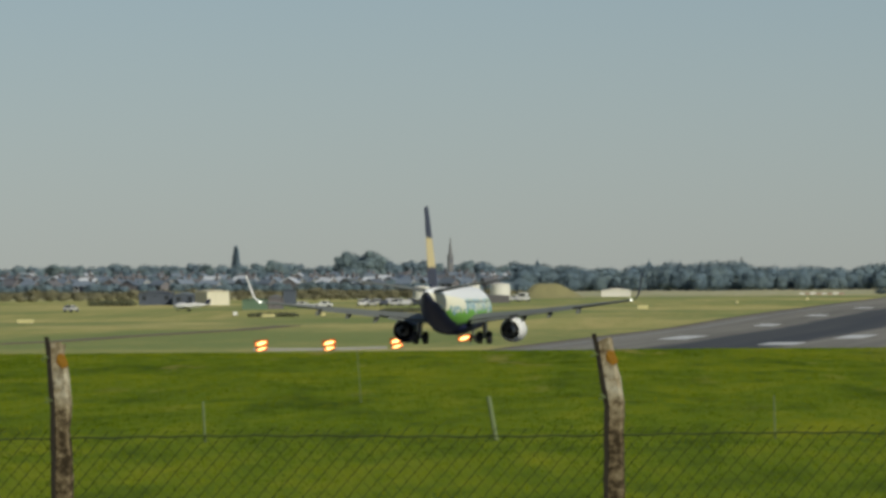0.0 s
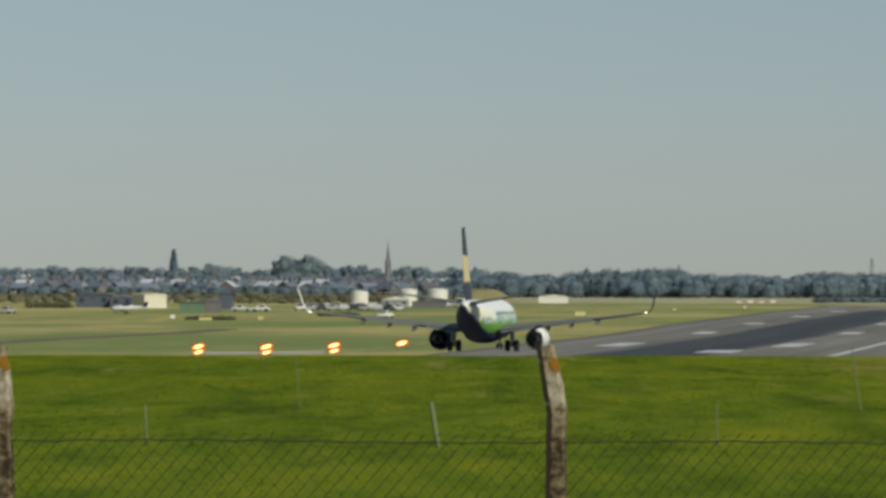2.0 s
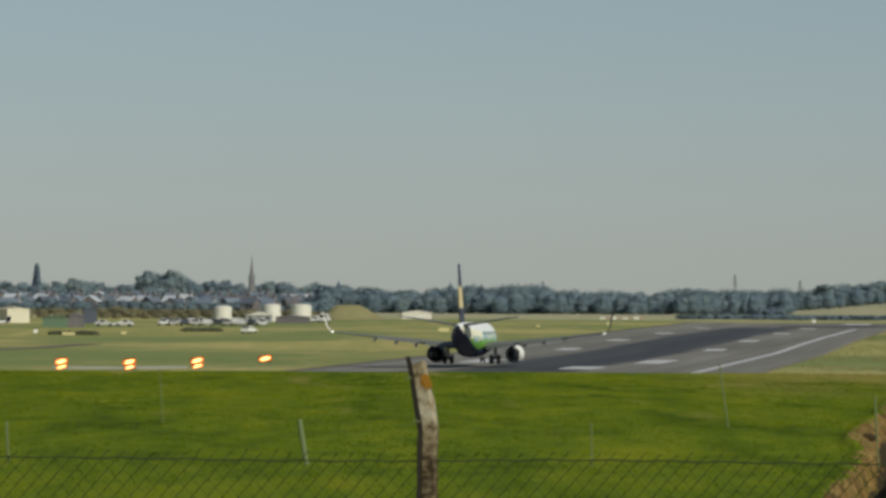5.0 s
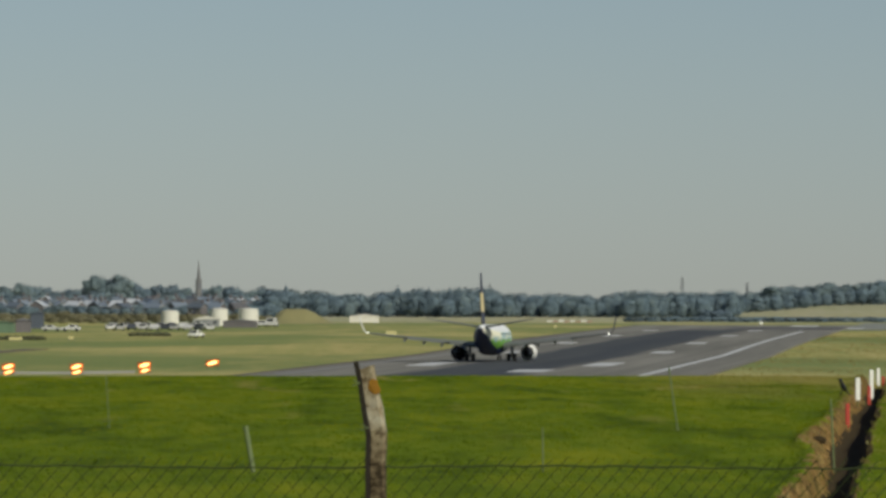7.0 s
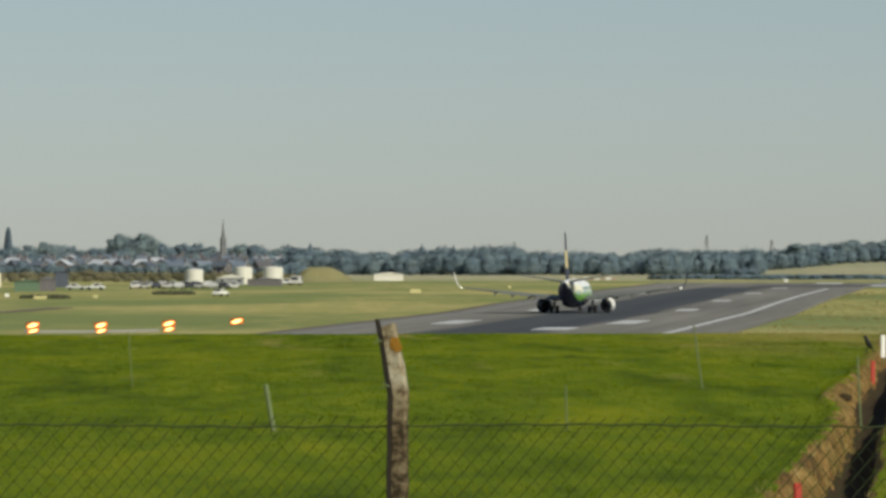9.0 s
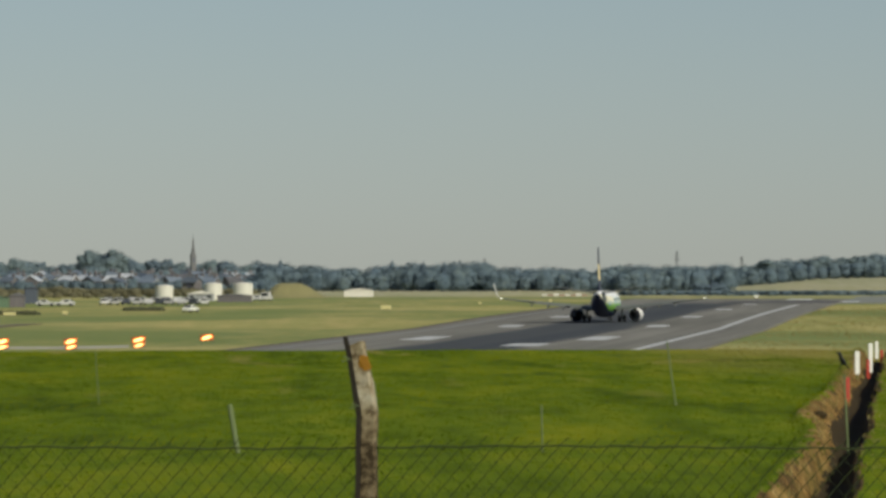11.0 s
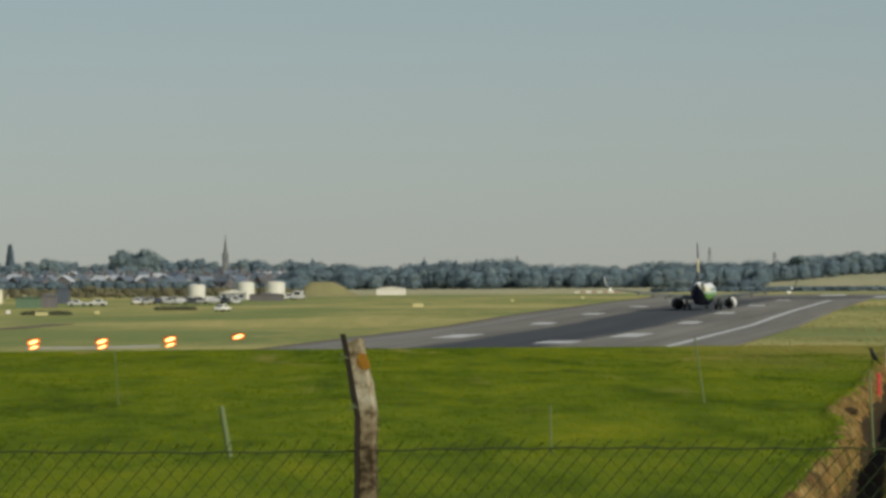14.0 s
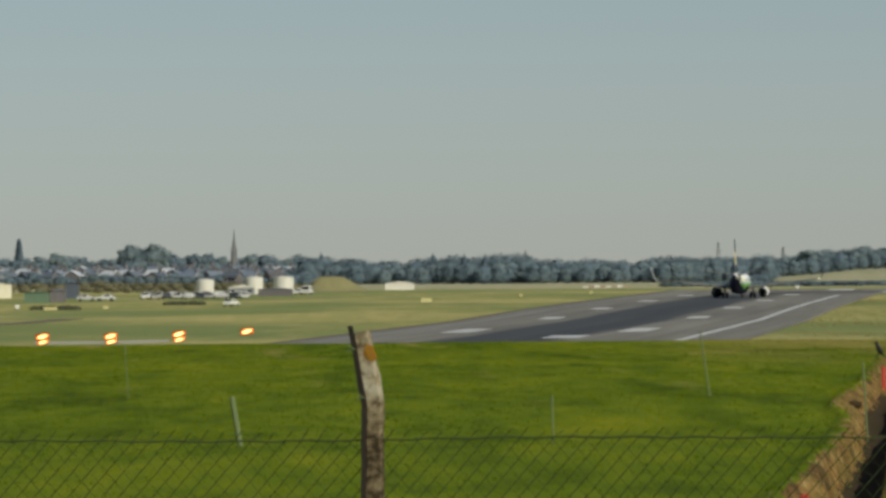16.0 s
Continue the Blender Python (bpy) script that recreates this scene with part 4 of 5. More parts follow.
def airfield_sign(bearing, distance, width, height, material, label):
    x, y = spot(bearing, distance)
    ob = thing("airfield_sign", x, y, ground_z(x, y) - 0.02, label, "sign")
    part("panel", boxed(-width / 2, width / 2, -0.12, 0.12, 0.25, 0.25 + height, bevel=0.03), material, ob)
    part("frame", boxed(-width / 2 - 0.04, width / 2 + 0.04, -0.05, 0.17, 0.20, 0.25, bevel=0.01), M_STEEL, ob)
    for s in (-0.4, 0.4):
        part("leg", lathe("z", [(-0.1, 0.04), (0.22, 0.04)], (s * width, 0.05, 0), 6), M_STEEL, ob)


airfield_sign(-0.0007, 1290, 2.1, 0.8, M_SIGNYELLOW, "yellow airfield sign panel on low legs in grass")
airfield_sign(-0.0961, 1140, 3.0, 0.7, M_SIGNYELLOW, "long yellow airfield sign panel on dry grass")
airfield_sign(0.0138, 1420, 0.7, 0.5, M_SIGNYELLOW, "small cream airfield sign beside the runway")
airfield_sign(-0.0636, 1230, 0.8, 0.7, M_POSTWHITE, "white square airfield sign on dry grass")
airfield_sign(-0.0585, 1200, 2.4, 0.6, M_SIGNYELLOW, "faded cream airfield sign panel on grass")
airfield_sign(-0.0500, 1215, 1.0, 0.6, M_SIGNYELLOW, "small faded cream sign on grass")
airfield_sign(0.0246, 1500, 0.7, 0.6, M_SIGNYELLOW, "small yellow sign beside the runway")
airfield_sign(0.0563, 1640, 0.9, 0.7, M_POSTWHITE, "small white marker at the runway end")


M_REDFADED = worn("faded_red_paint", (0.46, 0.27, 0.21), None, 4.0, 0.8, 0.6)


def barrier(bearing, distance, length):
    x, y = spot(bearing, distance)
    ob = thing("runway_barrier", x, y, ground_z(x, y), "low red and white aerial barrier on dry grass", "barrier")
    k = 8
    for i in range(k):
        a = -length / 2 + length * i / k
        part("panel", boxed(a + 0.03, a + length / k - 0.03, -0.06, 0.06, 0.5, 0.5 + (0.42, 0.3, 0.62, 0.32)[i % 4], bevel=0.02), M_REDFADED if i % 2 else M_TANK, ob)
        part("leg", lathe("z", [(-0.1, 0.05), (0.55, 0.05)], (a + 0.2, 0, 0), 6), M_STEEL, ob)


barrier(0.0268, 1720, 12.0)


def vehicle(x, y, turn, van, dark=False, paint=None):
    mat = paint or (M_CARDARK if dark else M_CAR)
    length, width, roof = (5.2, 1.95, 2.2) if van else (4.2, 1.75, 1.45)
    tone = "dark" if dark else "white"
    ob = thing("van" if van else "car", x, y, ground_z(x, y), f"{tone} parked {'van' if van else 'car'} on the airport apron", "van" if van else "car", "vehicles on the apron", turn)
    bm = bmesh.new()
    L, w = length / 2, width / 2
    if van:
        prof = [(-L, 0.4), (-L, roof), (L - 1.6, roof), (L - 0.9, 1.25), (L, 1.05), (L, 0.4)]
    else:
        prof = [(-L, 0.35), (-L, 0.85), (-L + 0.5, 0.95), (-L + 1.0, roof), (L - 1.9, roof), (L - 1.1, 0.95), (L, 0.8), (L, 0.35)]
    rings(bm, [[(px, s * w * k, pz) for px, pz in prof] for s, k in ((-1, 1.0), (1, 1.0))])
    bmesh.ops.bevel(bm, geom=bm.edges[:], offset=0.06, segments=1, affect="EDGES")
    body = part("body", bm, mat, ob)
    z0, z1 = (1.3, 1.95) if van else (0.98, 1.36)
    for s in (-1, 1):
        part("side_window", boxed(-L + (2.6 if van else 1.15), L - (1.7 if van else 2.0), s * w - 0.02, s * w + 0.02, z0, z1, bevel=0.01), M_PANE, body)
    part("rear_window", boxed(-L - 0.02 + (0 if van else 0.55), -L + 0.04 + (0 if van else 0.75), -w * 0.8, w * 0.8, z0, z1, bevel=0.01), M_PANE, body)
    for lx in (-L * 0.62, L * 0.62):
        for s in (-1, 1):
            part("wheel", lathe("y", [(-0.1, 0.2), (-0.1, 0.33), (0.1, 0.33), (0.1, 0.2)], (lx, s * (w - 0.08), 0.33), 12), M_TYRE, ob)
    return ob


rnd = random.Random(12)
for k in range(10):
    b = -0.0440 + k * 0.00170 + rnd.uniform(-0.0002, 0.0002)
    vehicle(*spot(b, 1430 + 8 * rnd.random()), rnd.choice((84, 92, 96, 268)), False, k in (2, 5, 8))
for k in range(9):
    b = -0.0432 + k * 0.00175 + rnd.uniform(-0.0003, 0.0003)
    vehicle(*spot(b, 1475 + 8 * rnd.random()), rnd.choice((85, 94, 270)), False, k == 5)
vehicle(*spot(-0.0530, 1400), 5, False)
vehicle(*spot(-0.0500, 1402), 175, False)
vehicle(*spot(-0.0307, 1262), 68, False, paint=M_POSTWHITE)
vehicle(*spot(-0.0890, 1330), 70, False)
vehicle(*spot(-0.0205, 1560), 90, False)
vehicle(*spot(-0.0190, 1555), 80, True)


def fuel_tank(bearing, distance, r, h):
    x, y = spot(bearing, distance)
    ob = thing("fuel_tank", x, y, ground_z(x, y) - 0.1, "cream-white round fuel storage tank on the airport", "storage tank", "row of fuel tanks")
    shell = part("shell", lathe("z", [(0, r), (h, r), (h + 0.06, r * 0.97), (h + 0.35, r * 0.3), (h + 0.38, 0.05)], n=28), M_TANK, ob, smooth=False)
    for k in (0.33, 0.66, 1.0):
        part("hoop", lathe("z", [(h * k - 0.06, r + 0.03), (h * k, r + 0.05), (h * k + 0.04, r + 0.03)], n=28), M_TANK, shell)


fuel_tank(-0.03475, 1590, 2.2, 3.6)
fuel_tank(-0.02725, 1600, 2.3, 4.1)
fuel_tank(-0.02265, 1602, 2.45, 4.1)


def shed(name, b0, b1, distance, depth, height, wall, roof, label, category="building", rise=0.6, panes=0, turn=0):
    """A clad building with a shallow gable, door and ribs."""
    x0, y = spot(b0, distance)
    x1 = b1 * distance
    w = (x1 - x0) / 2
    cx = (x0 + x1) / 2
    ob = thing(name, cx, y, min(ground_z(x0, y), ground_z(x1, y + depth)) - 0.15, label, category, turn=turn)
    walls = part("wall", boxed(-w, w, 0, depth, 0, height, bevel=0.04), wall, ob)
    bm = bmesh.new()
    o = 0.25
    rings(bm, [[(-w - o, y, height + 0.003), (0, y, height + rise), (w + o, y, height + 0.003), (w + o, y, height - 0.12 + 0.13)] for y in (-o, depth + o)])
    part("roof", bm, roof, ob)
    part("door", boxed(-w * 0.25, w * 0.25, -0.05, 0.06, 0.05, height * 0.72, bevel=0.02), wall, walls)
    for i in range(panes):
        a = -w + 2 * w * (i + 0.5) / panes
        part("window", boxed(a - 0.5, a + 0.5, -0.04, 0.05, height * 0.45, height * 0.78, bevel=0.02), M_PANE, walls)
    for i in range(int(w * 2 / 1.4) + 1):
        a = -w + 0.05 + i * 1.4
        part("rib", boxed(a - 0.03, a + 0.03, -0.06, -0.002, 0.1, height - 0.05), wall, walls)
    return ob


shed("hangar", -0.0681, -0.0643, 1500, 7, 3.4, M_CREAM, M_CREAM, "cream metal-clad hangar building on the airfield", rise=0.3, turn=28)
shed("workshop", -0.0785, -0.0733, 1520, 10, 3.0, M_SLATE, M_SLATE, "slate-blue clad workshop with low roof", panes=3)
shed("workshop", -0.0732, -0.0697, 1510, 10, 2.6, M_SLATE, M_ROOF, "dark blue-grey clad workshop beside the hangar", panes=2)
shed("store", -0.0625, -0.0588, 1360, 6, 2.3, M_SHEDGREEN, M_SHEDGREEN, "dull green metal-clad store shed", rise=0.3)
shed("pump_house", -0.0585, -0.0563, 1370, 5, 2.6, M_BRICK, M_ROOFBROWN, "red brick pump house with a tiled roof")
shed("workshop", -0.0562, -0.0544, 1480, 8, 3.6, M_SLATE, M_SLATE, "tall dark clad workshop", rise=0.3)
shed("terminal_shed", -0.0071, -0.0026, 1800, 10, 2.0, M_TANK, M_TANK, "low white shed with a shallow roof before the woods", rise=0.5)
shed("pump_house", -0.0266, -0.0213, 1530, 4, 1.7, M_BRICK, M_ROOFBROWN, "low red brick pump building before the tanks", rise=0.4)
shed("office_hut", -0.0312, -0.0272, 1560, 6, 1.9, M_RENDER, M_TANK, "pale hut with a sloping white roof", rise=0.8, panes=3)


def light_aircraft(x, y, turn):
    """A small parked aeroplane, low in the grass beside the hangar."""
    ob = thing("light_aircraft", x, y, ground_z(x, y), "small pale grey parked light aircraft beside the hangar", "aircraft", turn=turn)
    bm = bmesh.new()
    rings(bm, [circle((a, 0, 1.15 + dz), r, "x", 12, r * 1.1) for a, dz, r in ((-4.1, 0.2, 0.10), (-2.4, 0.12, 0.32), (-0.4, 0.08, 0.58), (1.2, 0.0, 0.60), (2.6, -0.05, 0.48), (3.4, -0.1, 0.22))])
    body = part("fuselage", bm, M_CAR, ob, smooth=True)
    bm = bmesh.new()
    rings(bm, [circle((a, 0, 1.62 + dz), r, "x", 10, r * 0.8) for a, dz, r in ((-1.0, -0.1, 0.1), (-0.4, 0.05, 0.42), (0.6, 0.08, 0.46), (1.4, -0.15, 0.2))])
    part("canopy", bm, M_PANE, body, "dark cockpit canopy", smooth=True)
    for s in (-1, 1):
        bm = bmesh.new()
        rings(bm, [[(x0, s * q, z), (x0 - 0.7, s * q, z + 0.07), (x1, s * q, z), (x0 - 0.7, s * q, z - 0.05)] for q, x0, x1, z in ((0.3, 1.3, -0.4, 0.80), (4.6, 1.1, 0.0, 1.05))])
        part("wing", bm, M_CAR, ob)
        bm = bmesh.new()
        rings(bm, [[(x0, s * q, 1.40), (x0 - 0.3, s * q, 1.45), (x1, s * q, 1.40), (x0 - 0.3, s * q, 1.37)] for q, x0, x1 in ((0.05, -3.2, -4.1), (1.5, -3.4, -4.1))])
        part("tailplane", bm, M_CAR, ob)
        part("wheel", lathe("y", [(-0.08, 0.08), (-0.08, 0.2), (0.08, 0.2), (0.08, 0.08)], (0.2, s * 1.1, 0.2), 12), M_TYRE, ob)
        part("leg", lathe("z", [(0.2, 0.04), (0.9, 0.05)], (0.2, s * 1.02, 0), 6), M_STEEL, ob)
    bm = bmesh.new()
    rings(bm, [[(a, 0.05, z), (a, -0.05, z), (b, -0.03, z), (b, 0.03, z)] for z, a, b in ((1.35, -3.0, -4.2), (2.5, -3.8, -4.4))])
    part("fin", bm, M_NAVY, ob, "dark fin")
    part("nose_wheel", lathe("y", [(-0.06, 0.06), (-0.06, 0.17), (0.06, 0.17), (0.06, 0.06)], (2.5, 0, 0.17), 12), M_TYRE, ob)


light_aircraft(*spot(-0.0706, 1330), 172)


def hedge(b0, b1, distance, h):
    x0, y = spot(b0, distance)
    x1 = b1 * distance
    ob = thing("hedge", (x0 + x1) / 2, y, ground_z((x0 + x1) / 2, y), "low dark clipped hedge on the airfield", "hedge")
    part("foliage", leaf_cloud([((x1 - x0) / 2 * t, 0, h * 0.45, (x1 - x0) / 6.5, 0.7, h * (0.35 + 0.3 * abs(math.sin(9 * t)))) for t in (-0.85, -0.5, -0.15, 0.2, 0.55, 0.88)], 420, 0.22, 31), M_HEDGE, ob)


# ---------------------------------------------------------------- trees
def leafy(n, col):
    """Leaves let part of the light through."""
    mat = n.done(col, 0.8, 0.0, 0.1)
    tr = n.add("ShaderNodeBsdfTranslucent")
    n.link(col, tr.inputs["Color"])
    mx = n.add("ShaderNodeMixShader")
    mx.inputs[0].default_value = 0.08
    n.link(n.bsdf.outputs[0], mx.inputs[1])
    n.link(tr.outputs[0], mx.inputs[2])
    n.link(mx.outputs[0], n.tree.nodes["Material Output"].inputs[0])
    return mat


def leaf_mat(name, dark, light):
    n = Nodes(name)
    geo = n.add("ShaderNodeNewGeometry")
    info = n.add("ShaderNodeObjectInfo")
    k = n.math("ADD", n.math("MULTIPLY", geo.outputs["Random Per Island"], 0.6), n.math("MULTIPLY", info.outputs["Random"], 0.4))
    col = n.mix(k, dark, light)
    return leafy(n, col)


# Skyline leaves are tinted blue: distance haze is put into the colour.
M_HAZELEAF = leaf_mat("leaves", (0.126, 0.170, 0.190), (0.164, 0.208, 0.206))
M_HAZELEAFDARK = leaf_mat("hazed_dark_leaves", (0.118, 0.160, 0.198), (0.148, 0.192, 0.220))
M_HEDGE = leaf_mat("hedge_leaves", (0.070, 0.078, 0.045), (0.115, 0.115, 0.065))
M_BARK = worn("bark", (0.09, 0.07, 0.055), None, 6.0, 1.0, 0.9)


def leaf_cloud(lobes, count, size, seed, core=2, fill=0.74, stray=0.25):
    """Small leaf clumps, denser near the skin of each lobe."""
    rnd = random.Random(seed)
    bm = bmesh.new()
    weights = [rx * ry * rz for *_, rx, ry, rz in lobes]
    for _ in range(count):
        cx, cy, cz, rx, ry, rz = rnd.choices(lobes, weights)[0]
        d = Vector((rnd.gauss(0, 1), rnd.gauss(0, 1), rnd.gauss(0, 1))).normalized() * (fill + (1.14 - fill) * rnd.random())
        c = Vector((cx + d.x * rx, cy + d.y * ry, cz + d.z * rz))
        face = (d.normalized() + Vector((rnd.gauss(0, stray), rnd.gauss(-0.2, stray), rnd.gauss(0.2, stray)))).normalized()
        q = face.to_track_quat("Z", "Y").to_matrix() @ Matrix.Rotation(rnd.uniform(0, 6.3), 3, "Z")
        s = size * rnd.uniform(0.6, 1.4)
        p = [c + q @ Vector(v) * s for v in ((-1, -0.5, 0), (0.4, -0.9, 0.2), (1, 0.4, -0.1), (-0.4, 0.9, 0.1))]
        bm.faces.new([bm.verts.new(v) for v in p])
    for cx, cy, cz, rx, ry, rz in lobes:                # the dense inner foliage
        r = bmesh.ops.create_icosphere(bm, subdivisions=core, radius=1.0)
        for v in r["verts"]:
            k = fill + 0.20 * noise.noise(v.co * 1.7 + Vector((cx, cy, cz))) + 0.10 * noise.noise(v.co * 4 + Vector((cx, cz, cy)))
            v.co = Vector((cx + v.co.x * rx * k, cy + v.co.y * ry * k, cz + v.co.z * rz * k))
    return bm


def tree(name, height, spread, shape, seed, material, label):
    """A tree at the origin: tapered trunk, limbs, and a crown of leaf clumps."""
    rnd = random.Random(seed)
    ob = thing(name, 0, 0, 0, label, "tree", "trees on the skyline")
    bm = bmesh.new()
    rings(bm, [circle((0.05 * height * 0.1 * math.sin(k), 0, height * f), height * r, "z", 7) for k, (f, r) in enumerate(((-0.03, 0.035), (0.1, 0.025), (0.4, 0.018), (0.8, 0.005)))])
    trunk = part("trunk", bm, M_BARK, ob)
    lobes = []
    if shape == "poplar":
        for k in range(6):
            f = k / 5
            lobes.append((rnd.uniform(-0.1, 0.1), 0, height * (0.2 + 0.68 * f), spread * (0.46 if f < 0.35 else 0.46 * (1 - 0.34 * ((f - 0.35) / 0.65) ** 1.3)), spread * 0.36 * (1.1 - 0.8 * f), height * 0.15))
    elif shape == "conifer":
        for k in range(6):
            f = k / 5
            lobes.append((0, 0, height * (0.25 + 0.65 * f), spread * 0.5 * (1.05 - f), spread * 0.5 * (1.05 - f), height * 0.12))
    else:
        lobes.append((0, 0, height * 0.50, spread * 0.36, spread * 0.36, height * 0.34))
        for k in range(5):
            t = 2 * math.pi * k / 5 + rnd.uniform(-0.3, 0.3)
            lobes.append((spread * 0.26 * math.cos(t), spread * 0.26 * math.sin(t), height * rnd.uniform(0.16, 0.26), spread * 0.2, spread * 0.2, height * 0.16))
        for k in range(8):
            t = 2 * math.pi * k / 8 + rnd.uniform(-0.3, 0.3)
            r = spread * rnd.uniform(0.20, 0.34)
            lobes.append((r * math.cos(t), r * math.sin(t), height * rnd.uniform(0.32, 0.80), spread * rnd.uniform(0.14, 0.22), spread * 0.2, height * rnd.uniform(0.12, 0.2)))
    for k, (lx, ly, lz, *_) in enumerate(lobes[1:5]):
        bm = bmesh.new()
        a, b = Vector((0, 0, lz * 0.45)), Vector((lx * 0.8, ly * 0.8, lz))
        rings(bm, [circle(a.lerp(b, f), height * 0.012 * (1.1 - f), "z", 5) for f in (0, 0.5, 1)])
        part("limb", bm, M_BARK, trunk)
    part("crown", leaf_cloud(lobes, 3600, 0.14, seed, 2, 0.78, 0.30), material, ob, smooth=True)
    return ob


PROTOS = [tree("broadleaf_tree", 8.0, 7.6, "round", 1, M_HAZELEAF, "broad leafy tree on the skyline"), tree("broadleaf_tree", 8.0, 6.4, "round", 2, M_HAZELEAFDARK, "dark leafy tree on the skyline"),
          tree("broadleaf_tree", 8.0, 8.8, "round", 3, M_HAZELEAF, "wide-crowned leafy tree on the skyline"), tree("broadleaf_tree", 8.0, 7.0, "round", 4, M_HAZELEAFDARK, "rounded dark leafy tree on the skyline"),
          tree("poplar_tree", 8.0, 2.8, "poplar", 5, M_HAZELEAFDARK, "tall narrow poplar tree on the skyline"), tree("conifer_tree", 8.0, 3.6, "conifer", 6, M_HAZELEAFDARK, "pointed dark conifer among the woods")]
used = set()


def wood_leaf_mat():
    """Far foliage: tone changes from tree to tree and from clump to clump."""
    n = Nodes("hazed_woodland_leaves")
    geo = n.add("ShaderNodeNewGeometry")
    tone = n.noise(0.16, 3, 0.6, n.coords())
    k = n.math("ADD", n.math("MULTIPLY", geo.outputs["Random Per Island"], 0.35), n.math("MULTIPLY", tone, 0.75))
    # Blue-grey ramp: the far woods' haze is mixed into the leaf colours.
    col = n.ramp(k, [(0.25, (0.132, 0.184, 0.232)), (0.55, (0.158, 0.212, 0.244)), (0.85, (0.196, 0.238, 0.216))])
    return leafy(n, col)


M_HAZEWOOD = wood_leaf_mat()
M_SCRUB = leaf_mat("dry_scrub_leaves", (0.150, 0.150, 0.095), (0.250, 0.225, 0.125))


def shape_of(seed, leaves, size, core):
    """Points and faces of one light tree, 8 m high, with its trunk."""
    r = random.Random(seed)
    lobes = [(0, 0, 4.4, 2.7, 2.7, 3.1), (0, 0, 2.4, 3.0, 3.0, 2.4)]
    for k in range(7):
        t = 2 * math.pi * k / 7 + r.uniform(-0.3, 0.3)
        q = r.uniform(1.0, 1.7)
        lobes.append((q * math.cos(t), q * math.sin(t), 8 * r.uniform(0.30, 0.74), r.uniform(1.3, 1.8), 1.6, 8 * r.uniform(0.15, 0.22)))
    bm = leaf_cloud(lobes, leaves, size, seed, core, 0.80, 0.30)
    rings(bm, [circle((0, 0, h), q, "z", 5) for h, q in ((-0.4, 0.25), (5.0, 0.1))])
    bm.verts.index_update()
    co = np.array([v.co[:] for v in bm.verts])
    faces = [[v.index for v in f.verts] for f in bm.faces]
    bm.free()
    return co, faces


LIGHT = [shape_of(40 + k, 2600, 0.17, 1) for k in range(6)]
BUSHES = [shape_of(60 + k, 700, 0.34, 1) for k in range(4)]


def woodland(name, rows, label, shapes=LIGHT, material=M_HAZEWOOD):
    """Many far trees in one mesh. rows: bearing, distance, angle of the tip, widening."""
    co, faces, base = [], [], 0
    for b, d, top, widen in rows:
        x, y = spot(b, d)
        z = ground_z(x, y) - 0.1
        k = max(0.2, (top * d - z) / 7.6)
        pts, fs = shapes[rnd.randrange(len(shapes))]
        t = rnd.uniform(0, 6.283)
        c, s = math.cos(t) * k * widen, math.sin(t) * k * widen
        co.append(np.stack([x + pts[:, 0] * c - pts[:, 1] * s, y + pts[:, 0] * s + pts[:, 1] * c, z + pts[:, 2] * k], 1))
        faces += [[i + base for i in f] for f in fs]
        base += len(pts)
    me = bpy.data.meshes.new(name)
    me.from_pydata(np.concatenate(co).tolist(), [], faces)
    me.materials.append(material)
    me.polygons.foreach_set("use_smooth", [True] * len(faces))
    return tagged(new(name, me), label, "woodland", kind="stuff")


def plant(kind, bearing, distance, top, widen=1.0):
    """Stands a tree at a bearing, so high that its tip comes to the angle `top` over the level."""
    x, y = spot(bearing, distance)
    z = ground_z(x, y) - 0.1
    k = max(0.25, (top * distance - z) / 7.5)
    src = PROTOS[kind]
    m = pose(x, y, z, 0, 0, rnd.uniform(0, 360))
    if kind not in used:
        used.add(kind)
        ob = src
        ob.matrix_basis = m
    else:
        ob = copy_thing(src, m)
    ob.scale = (k * widen, k * widen, k)
    return ob


# single trees over the houses
for kind, b, top, widen in ((4, -0.0634, 0.0049, 1.0), (2, -0.0455, 0.0046, 0.75), (0, -0.0418, 0.0047, 0.8), (3, -0.0435, 0.0042, 1.0), (0, -0.0470, 0.0038, 0.9), (1, -0.0402, 0.0036, 0.9), (2, -0.0437, 0.0036, 1.0), (1, -0.0700, 0.0029, 1.0), (0, -0.0678, 0.0026, 1.0), (0, -0.0600, 0.0028, 1.0),
                            (2, -0.0575, 0.0033, 0.8), (3, -0.0537, 0.0026, 0.8), (1, -0.0500, 0.0024, 1.0), (3, -0.0366, 0.0030, 0.9), (1, -0.0345, 0.0032, 0.8), (0, -0.0325, 0.0026, 1.0),
                            (2, -0.0280, 0.0030, 0.9), (1, -0.0258, 0.0029, 0.9), (0, -0.0225, 0.0022, 1.0), (3, -0.0198, 0.0023, 1.0), (5, -0.0169, 0.0029, 1.2), (0, -0.0740, 0.0020, 1.0), (2, -0.0775, 0.0022, 1.0),
                            (1, -0.0815, 0.0023, 1.1), (3, -0.0845, 0.0024, 1.0), (0, -0.0880, 0.0026, 1.1), (2, -0.0915, 0.0028, 1.1), (1, -0.0950, 0.0026, 1.0), (0, -0.0990, 0.0018, 1.0), (3, -0.1030, 0.0010, 1.0), (2, -0.107, 0.0008, 1.0)):
    plant(kind, b, 2660 + rnd.uniform(-25, 25), top, widen)
rows = []
b = -0.112
while b < -0.015:                                   # lower belt between and behind them
    rows.append((b, 2740 + rnd.uniform(-30, 30), 0.0024 + rnd.uniform(-0.0006, 0.0005), 1.35))
    b += 0.0015
